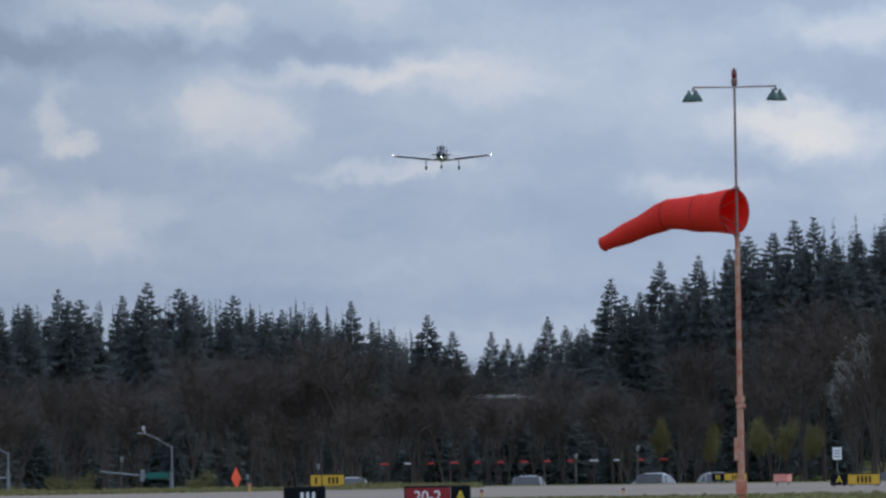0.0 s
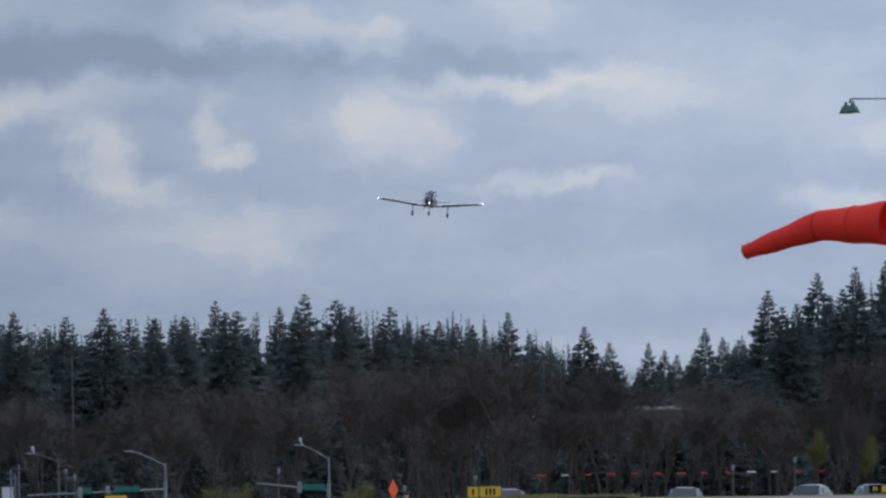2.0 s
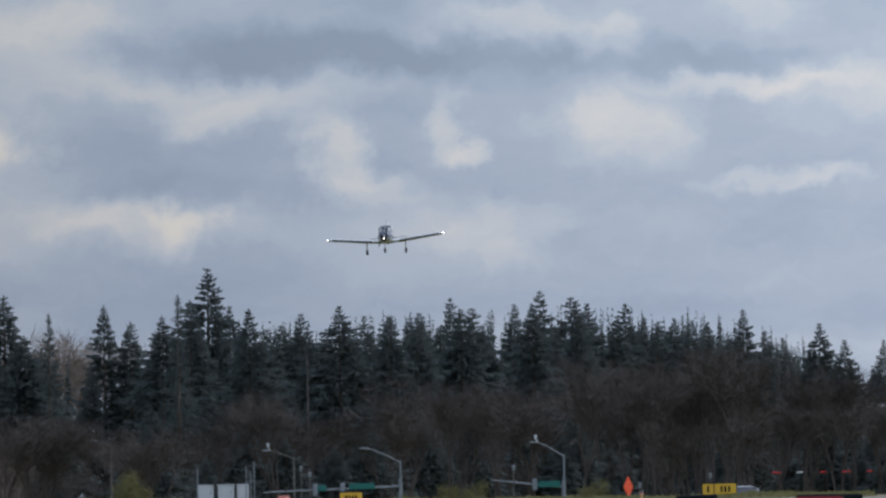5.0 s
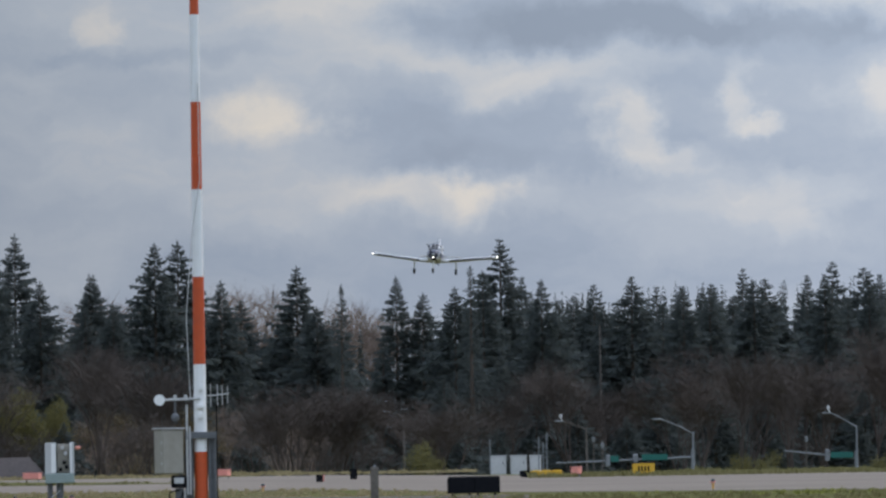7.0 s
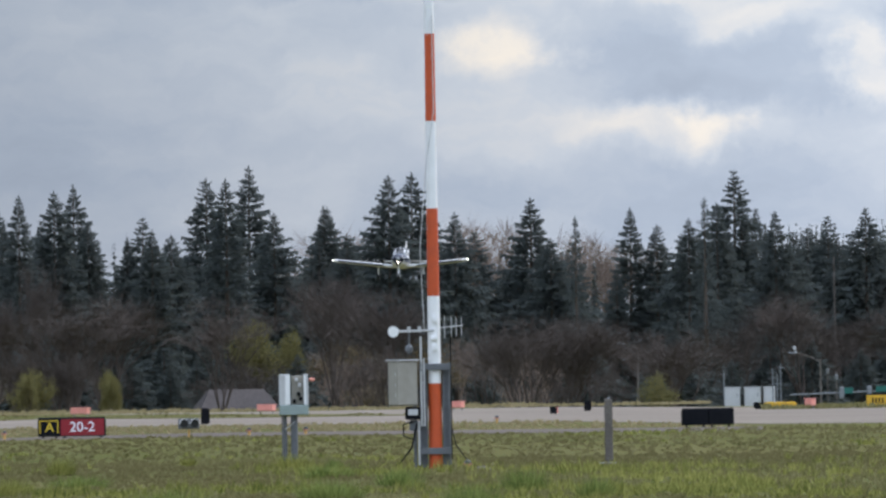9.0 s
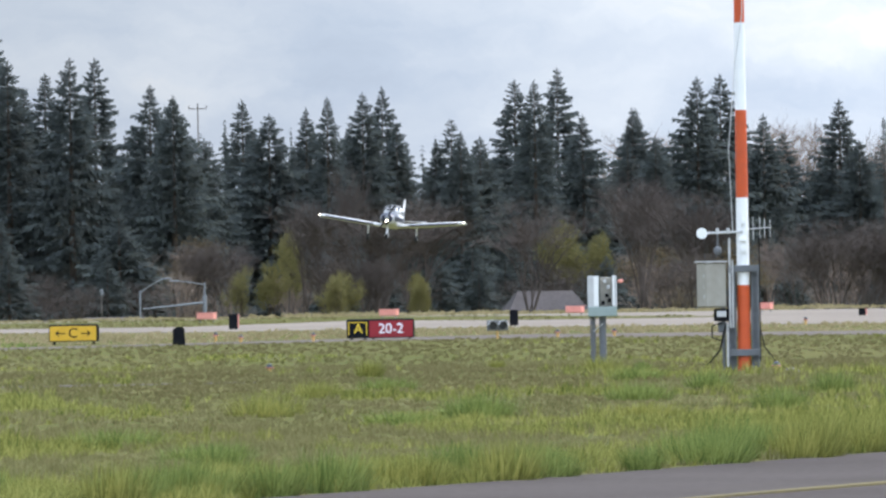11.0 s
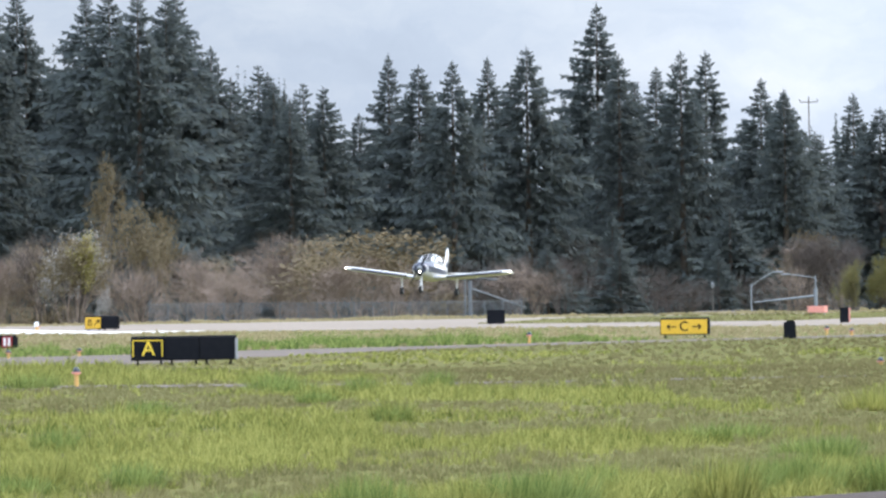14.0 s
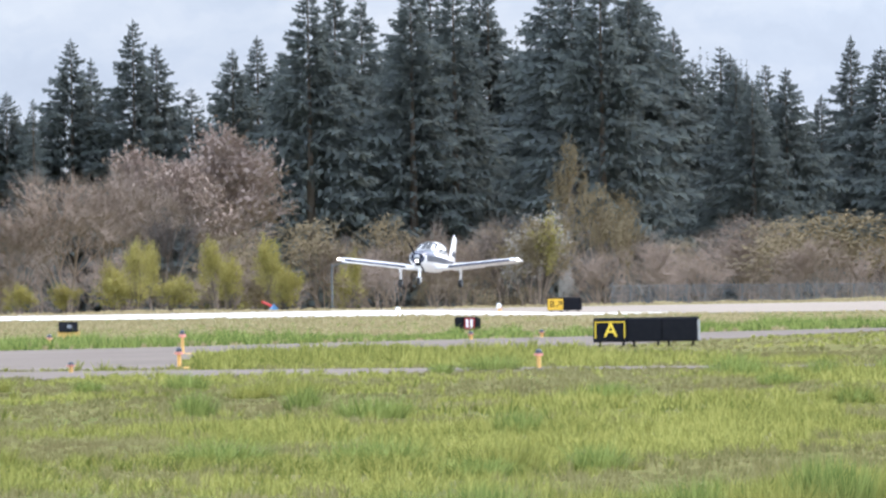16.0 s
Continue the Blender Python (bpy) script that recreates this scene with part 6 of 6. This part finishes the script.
def make_plane():
    """A low-wing four-seat aeroplane: nose along +x, left wing along +y, the spinner near the origin of its fuselage line."""
    ob = empty("aeroplane", pose(0, 0, 100), "white low-wing propeller aeroplane with dark trim, landing", "aeroplane")
    bm = bmesh.new()
    secs = ((0.22, 0.36, 0.22, -0.30), (0.0, 0.46, 0.32, -0.40), (-0.6, 0.52, 0.40, -0.50), (-1.25, 0.55, 0.46, -0.55), (-1.9, 0.57, 0.50, -0.57), (-2.9, 0.56, 0.50, -0.54),
            (-3.6, 0.48, 0.46, -0.44), (-4.6, 0.30, 0.34, -0.24), (-5.6, 0.16, 0.24, -0.06), (-6.5, 0.06, 0.18, 0.06))
    loft(bm, [ellipse(*s) for s in secs])
    body = part("fuselage", bm, M_PLANE_WHITE, ob, "gloss white fuselage")
    bm = bmesh.new()
    cab = ((-1.15, 0.46, 0.52, 0.30), (-1.6, 0.51, 0.78, 0.28), (-2.0, 0.52, 0.91, 0.26), (-2.6, 0.52, 0.93, 0.26), (-3.2, 0.47, 0.84, 0.26), (-3.8, 0.37, 0.63, 0.26), (-4.4, 0.22, 0.40, 0.2))
    loft(bm, [ellipse(x, w, t, b, 20, 2.4) for x, w, t, b in cab])
    part("cabin_roof", bm, M_PLANE_WHITE, ob, "white cabin roof")
    # windscreen halves, set just proud of the cabin
    for s in (-1, 1):
        bm = bmesh.new()
        a = [Vector((-1.10, s * 0.02, 0.52)), Vector((-1.22, s * 0.46, 0.46)), Vector((-1.76, s * 0.45, 0.76)), Vector((-1.80, s * 0.02, 0.90))]
        cen = Vector((-1.9, 0, 0.4))
        loft(bm, [[cen + (p - cen) * k for p in a] for k in (1.0, 1.05)], True, False)
        part("windscreen", bm, M_GLASS, ob, "dark reflecting windscreen half")
        for x0, x1 in ((-1.85, -2.5), (-2.6, -3.25)):
            bm = bmesh.new()
            loft(bm, [[Vector((x0 - 0.02, y * 1.03, 0.43)), Vector((x1, y * 1.03, 0.43)), Vector((x1 - 0.02, y * 0.84, 0.80)), Vector((x0 - 0.08, y * 0.84, 0.83))] for y in (s * (0.49 if x0 > -2 else 0.455), s * (0.53 if x0 > -2 else 0.50))], True, False)
            part("side_window", bm, M_GLASS, ob, "dark cabin side window")
        # trim stripe along the side
        bm = bmesh.new()
        pts = ((0.1, 0.455), (-0.6, 0.525), (-1.25, 0.555), (-1.9, 0.575), (-2.9, 0.565), (-3.6, 0.487), (-4.6, 0.307), (-5.6, 0.167))
        loft(bm, [[Vector((x, s * w, z)), Vector((x, s * (w + 0.008), z)), Vector((x, s * (w + 0.008), z - hh)), Vector((x, s * w, z - hh))]
                  for (x, w), z, hh in zip(pts, (0.10, 0.12, 0.13, 0.13, 0.13, 0.14, 0.16, 0.18), (0.30, 0.30, 0.29, 0.28, 0.26, 0.20, 0.15, 0.1))], True, False)
        part("trim_stripe", bm, M_NAVY, ob, "dark blue trim stripe")
    # dark anti-glare panel over the cowling
    bm = bmesh.new()
    secs = ((0.20, 0.36, 0.225, -0.30), (0.0, 0.46, 0.325, -0.40), (-0.6, 0.52, 0.405, -0.50), (-1.14, 0.55, 0.465, -0.55))
    loft(bm, [[p + Vector((0, 0, 0.006)) for p in ellipse(x, w * 1.008, zt, zb)[1:10]] for x, w, zt, zb in secs], False, True, False)
    part("anti_glare_panel", bm, M_NAVY, ob, "dark matt panel on the cowling top")
    # cowling front: dark nose ring, intakes, spinner, propeller
    bm = bmesh.new()
    loft(bm, [ellipse(x, w, t, b) for x, w, t, b in ((0.26, 0.30, 0.16, -0.24), (0.215, 0.37, 0.225, -0.305))])
    cowl = part("cowl_nose", bm, M_NAVY, ob, "dark painted cowling front")
    for s in (-1, 1):
        bm = bmesh.new()
        box(bm, (0.27, s * 0.21, 0.02), (0.03, 0.16, 0.14), 0.03)
        part("air_intake", bm, M_BLACK, cowl)
    bm = bmesh.new()
    box(bm, (0.22, 0, -0.36), (0.14, 0.24, 0.16), 0.04)
    part("chin_scoop", bm, M_BLACK, cowl)
    bm = bmesh.new()
    tube(bm, (0.275, 0.0, -0.20), (0.295, 0.0, -0.20), 0.048, None, 14)
    part("landing_light", bm, M_LAMP_WARM, cowl, "bright lit landing lamp")
    prop = new("propeller")
    prop.parent = ob
    prop.matrix_basis = pose(0.34, 0, -0.02)
    bm = bmesh.new()
    loft(bm, [[Vector((x, r * math.cos(a), r * math.sin(a))) for a in (2 * math.pi * k / 14 for k in range(14))] for x, r in ((-0.06, 0.15), (0.05, 0.145), (0.16, 0.10), (0.24, 0.04), (0.26, 0.008))])
    part("spinner", bm, M_STEEL, prop)
    for s in (-1, 1):
        bm = bmesh.new()
        loft(bm, [[Vector((0.04 + th, s * y, w * k)) for th, k in ((0.012, -1), (0.02, 0), (0.012, 1), (-0.008, 0))]
                  for y, w in ((0.12, 0.03), (0.35, 0.045), (0.7, 0.04), (0.92, 0.025))], True, False)
        part("blade", bm, M_BLACK, prop)
    # wings, 9.2 m from tip to tip
    DIH = math.tan(radians(6.0))
    for s in (-1, 1):
        bm = bmesh.new()
        rings = []
        for y, chord, le, th in ((0.45, 1.95, -1.15, 0.14), (0.9, 1.62, -1.42, 0.15), (2.5, 1.60, -1.42, 0.15), (4.25, 1.60, -1.42, 0.15), (4.48, 1.48, -1.47, 0.13), (4.58, 1.1, -1.62, 0.08)):
            rings.append(aerofoil(Vector((le, s * y, -0.42 + (y - 0.45) * DIH)), chord, th))
        loft(bm, rings)
        wing = part("wing", bm, M_PLANE_WHITE, ob, "straight white wing")
        # dark strip along the wing's leading edge
        bm = bmesh.new()
        rings = [aerofoil(Vector((-1.405, s * y, -0.42 + (y - 0.45) * DIH)), 0.22, 0.58, 7) for y in (1.1, 4.2)]
        loft(bm, rings)
        part("leading_edge_strip", bm, M_NAVY, wing, "dark leading edge strip")
        bm = bmesh.new()
        ball(bm, (-1.62, s * 4.56, -0.42 + 4.11 * DIH + 0.02), 0.06, 1.3, 1, 0.8, 10)
        part("tip_light", bm, M_LAMP, wing, "lit wing-tip strobe")
        for y0, y1 in ((0.95, 2.5), (2.55, 4.15)):
            bm = bmesh.new()
            q = -3 if y0 > 2 else -14
            loft(bm, [[Vector((-2.86, s * y, z)), Vector((-3.18, s * y, z + math.tan(radians(q)) * 0.3)), Vector((-2.86, s * y, z - 0.07))] for y, z in ((y0, -0.40 + (y0 - 0.45) * DIH), (y1, -0.40 + (y1 - 0.45) * DIH))], True, False)
            part("flap" if y0 < 2 else "aileron", bm, M_PLANE_WHITE, wing)
        # main gear: leg, fairing, wheel
        gx, gy = -2.15, s * 1.53
        zt = -0.42 + (1.53 - 0.45) * DIH
        bm = bmesh.new()
        tube(bm, (gx, gy, zt), (gx - 0.05, gy, -0.98), 0.06, 0.045, 8)
        tube(bm, (gx - 0.05, gy, -0.98), (gx - 0.05, gy, -1.08), 0.05, 0.05, 8)
        box(bm, (gx, gy, zt - 0.12), (0.30, 0.10, 0.30), 0.03)
        leg = part("gear_leg", bm, M_PLANE_WHITE, ob)
        bm = bmesh.new()
        tube(bm, (gx - 0.05, gy - 0.08, -1.12), (gx - 0.05, gy + 0.08, -1.12), 0.20, None, 18)
        part("tyre", bm, M_RUBBER, leg)
        bm = bmesh.new()
        tube(bm, (gx - 0.05, gy - 0.09, -1.12), (gx - 0.05, gy + 0.09, -1.12), 0.10, None, 12)
        part("hub", bm, M_STEEL, leg)
        # stabilator
        bm = bmesh.new()
        loft(bm, [aerofoil(Vector((-5.95, s * y, 0.16)), c, 0.09) for y, c in ((0.06, 0.78), (1.45, 0.76), (1.52, 0.55))])
        part("stabilator", bm, M_PLANE_WHITE, ob)
    bm = bmesh.new()
    tube(bm, (-0.25, 0, -0.42), (-0.15, 0, -0.98), 0.055, 0.045, 8)
    for y in (-0.09, 0.09):
        box(bm, (-0.15, y, -1.06), (0.07, 0.025, 0.26), 0.005)
    box(bm, (-0.22, 0, -0.80), (0.16, 0.12, 0.22), 0.03)
    leg = part("nose_gear_leg", bm, M_PLANE_WHITE, ob)
    bm = bmesh.new()
    tube(bm, (-0.15, -0.07, -1.15), (-0.15, 0.07, -1.15), 0.18, None, 18)
    part("tyre", bm, M_RUBBER, leg)
    bm = bmesh.new()
    tube(bm, (-0.15, -0.078, -1.15), (-0.15, 0.078, -1.15), 0.09, None, 12)
    part("hub", bm, M_STEEL, leg)
    # fin and rudder with a dark chevron
    bm = bmesh.new()
    rings = []
    for z, le, ch in ((0.2, -5.0, 1.45), (0.42, -5.35, 1.12), (1.18, -5.87, 0.74), (1.44, -6.0, 0.62), (1.48, -6.12, 0.42)):
        rings.append([Vector((le - ch * t, y * 0.055 * (1.0 if z < 1.3 else 0.5), z)) for t, y in ((0, 0), (0.2, 0.9), (0.5, 1), (0.9, 0.35), (1, 0), (0.9, -0.35), (0.5, -1), (0.2, -0.9))])
    loft(bm, rings)
    fin = part("fin", bm, M_PLANE_WHITE, ob, "white tail fin")
    for s in (-1, 1):
        bm = bmesh.new()
        loft(bm, [[Vector((-5.60, y, 0.50)), Vector((-6.3, y * 0.9, 0.44)), Vector((-6.36, y * 0.9, 0.62)), Vector((-5.9, y, 0.80))] for y in (s * 0.056, s * 0.064)], True, False)
        part("fin_trim", bm, M_NAVY, fin)
    bm = bmesh.new()
    tube(bm, (-6.2, 0, 1.47), (-6.2, 0, 1.57), 0.035, 0.03, 8)
    part("beacon", bm, M_PLANE_WHITE, fin)
    bm = bmesh.new()
    tube(bm, (-3.3, 0, 0.88), (-3.45, 0, 1.28), 0.012, 0.006, 5)
    part("antenna", bm, M_BLACK, ob)
    return ob, prop


PLANE, PROP = make_plane()
# seconds, place of the nose, angle off the line of sight, bank
FLIGHT = [(0.0, 212.05, 918.08, 28.68, 2.5, 0.3), (0.5, 204.99, 904.56, 27.47, 2.6, 0.4), (1.0, 198.13, 891.03, 26.26, 2.6, -0.6), (1.5, 191.15, 877.56, 25.26, 2.7, 0.1),
          (2.0, 184.43, 864.07, 24.3, 2.8, 4.7), (2.5, 177.67, 850.63, 23.03, 2.8, 1.9), (3.0, 171.24, 837.16, 22.0, 2.9, -2.5), (3.2, 168.67, 831.78, 21.7, 2.9, -2.9),
          (5.3, 140.66, 775.85, 18.92, 3.4, -2.8), (5.5, 137.93, 770.56, 18.49, 3.5, -3.4), (6.0, 130.99, 757.38, 17.62, 3.7, -3.6), (6.5, 123.95, 744.25, 16.6, 3.8, 0.5),
          (7.0, 116.91, 731.14, 15.05, 4.0, 2.8), (7.5, 110.38, 717.97, 13.63, 4.2, 3.5), (8.0, 103.34, 704.9, 12.29, 4.3, 2.0), (8.5, 96.67, 691.79, 10.89, 4.5, 0.5),
          (10.8, 65.78, 631.75, 5.84, 8.6, 3.6), (11.0, 63.1, 626.54, 5.69, 9.0, 4.3), (11.5, 56.69, 613.49, 5.19, 9.7, -1.8), (12.0, 50.1, 600.47, 4.67, 10.3, -1.8),
          (12.5, 43.37, 587.46, 4.1, 11.0, 0.6), (13.0, 36.82, 574.43, 3.53, 11.6, 2.2), (13.5, 30.3, 561.4, 2.98, 12.2, 1.8), (14.0, 23.8, 548.36, 2.69, 12.9, 2.2),
          (14.5, 17.39, 535.3, 2.71, 13.5, 2.1), (15.0, 11.17, 522.23, 2.73, 14.3, 1.6), (15.5, 4.98, 509.14, 2.65, 15.2, 1.6), (16.0, -1.19, 496.03, 2.65, 16.0, 1.0)]


def motions():
    rows = []
    for t, x, y, z, off, bank in FLIGHT:
        sight = math.degrees(math.atan2(x, y))
        heading = -(90 + sight) - off
        pitch = float(np.interp(t, (0, 8, 12, 16), (1.0, 2.0, 4.0, 4.5)))
        rows.append((t, pose(x, y, z, 0, 0, heading) @ pose(0, 0, 0, 0, -pitch, 0) @ pose(0, 0, 0, -bank, 0, 0)))
    walk(PLANE, rows)
    walk(PROP, [(0.1 * i, pose(0.34, 0, -0.02, 84 * i, 0, 0)) for i in range(161)])
    swing = ((0.0, 40, 0), (0.5, 39, 1.5), (1.0, 38, 3), (1.5, 36, 5), (2.0, 33, 2), (2.5, 35, 0), (3.2, 38, 2), (4.5, 41, -1), (6.0, 37, 3), (8.0, 40, 0), (10.0, 36, 3), (12.0, 40, -1), (14.0, 37, 3), (16.0, 40, 0))
    walk(SOCK, [(t, pose(-0.05, -0.1, 6.78, 0, 0.3, -a)) for t, a, d in swing])
    walk(SOCK_TAIL, [(t, pose(-1.80, 0, -0.02, 0, d * 1.2, 0.8 * d)) for t, a, d in swing])


motions()
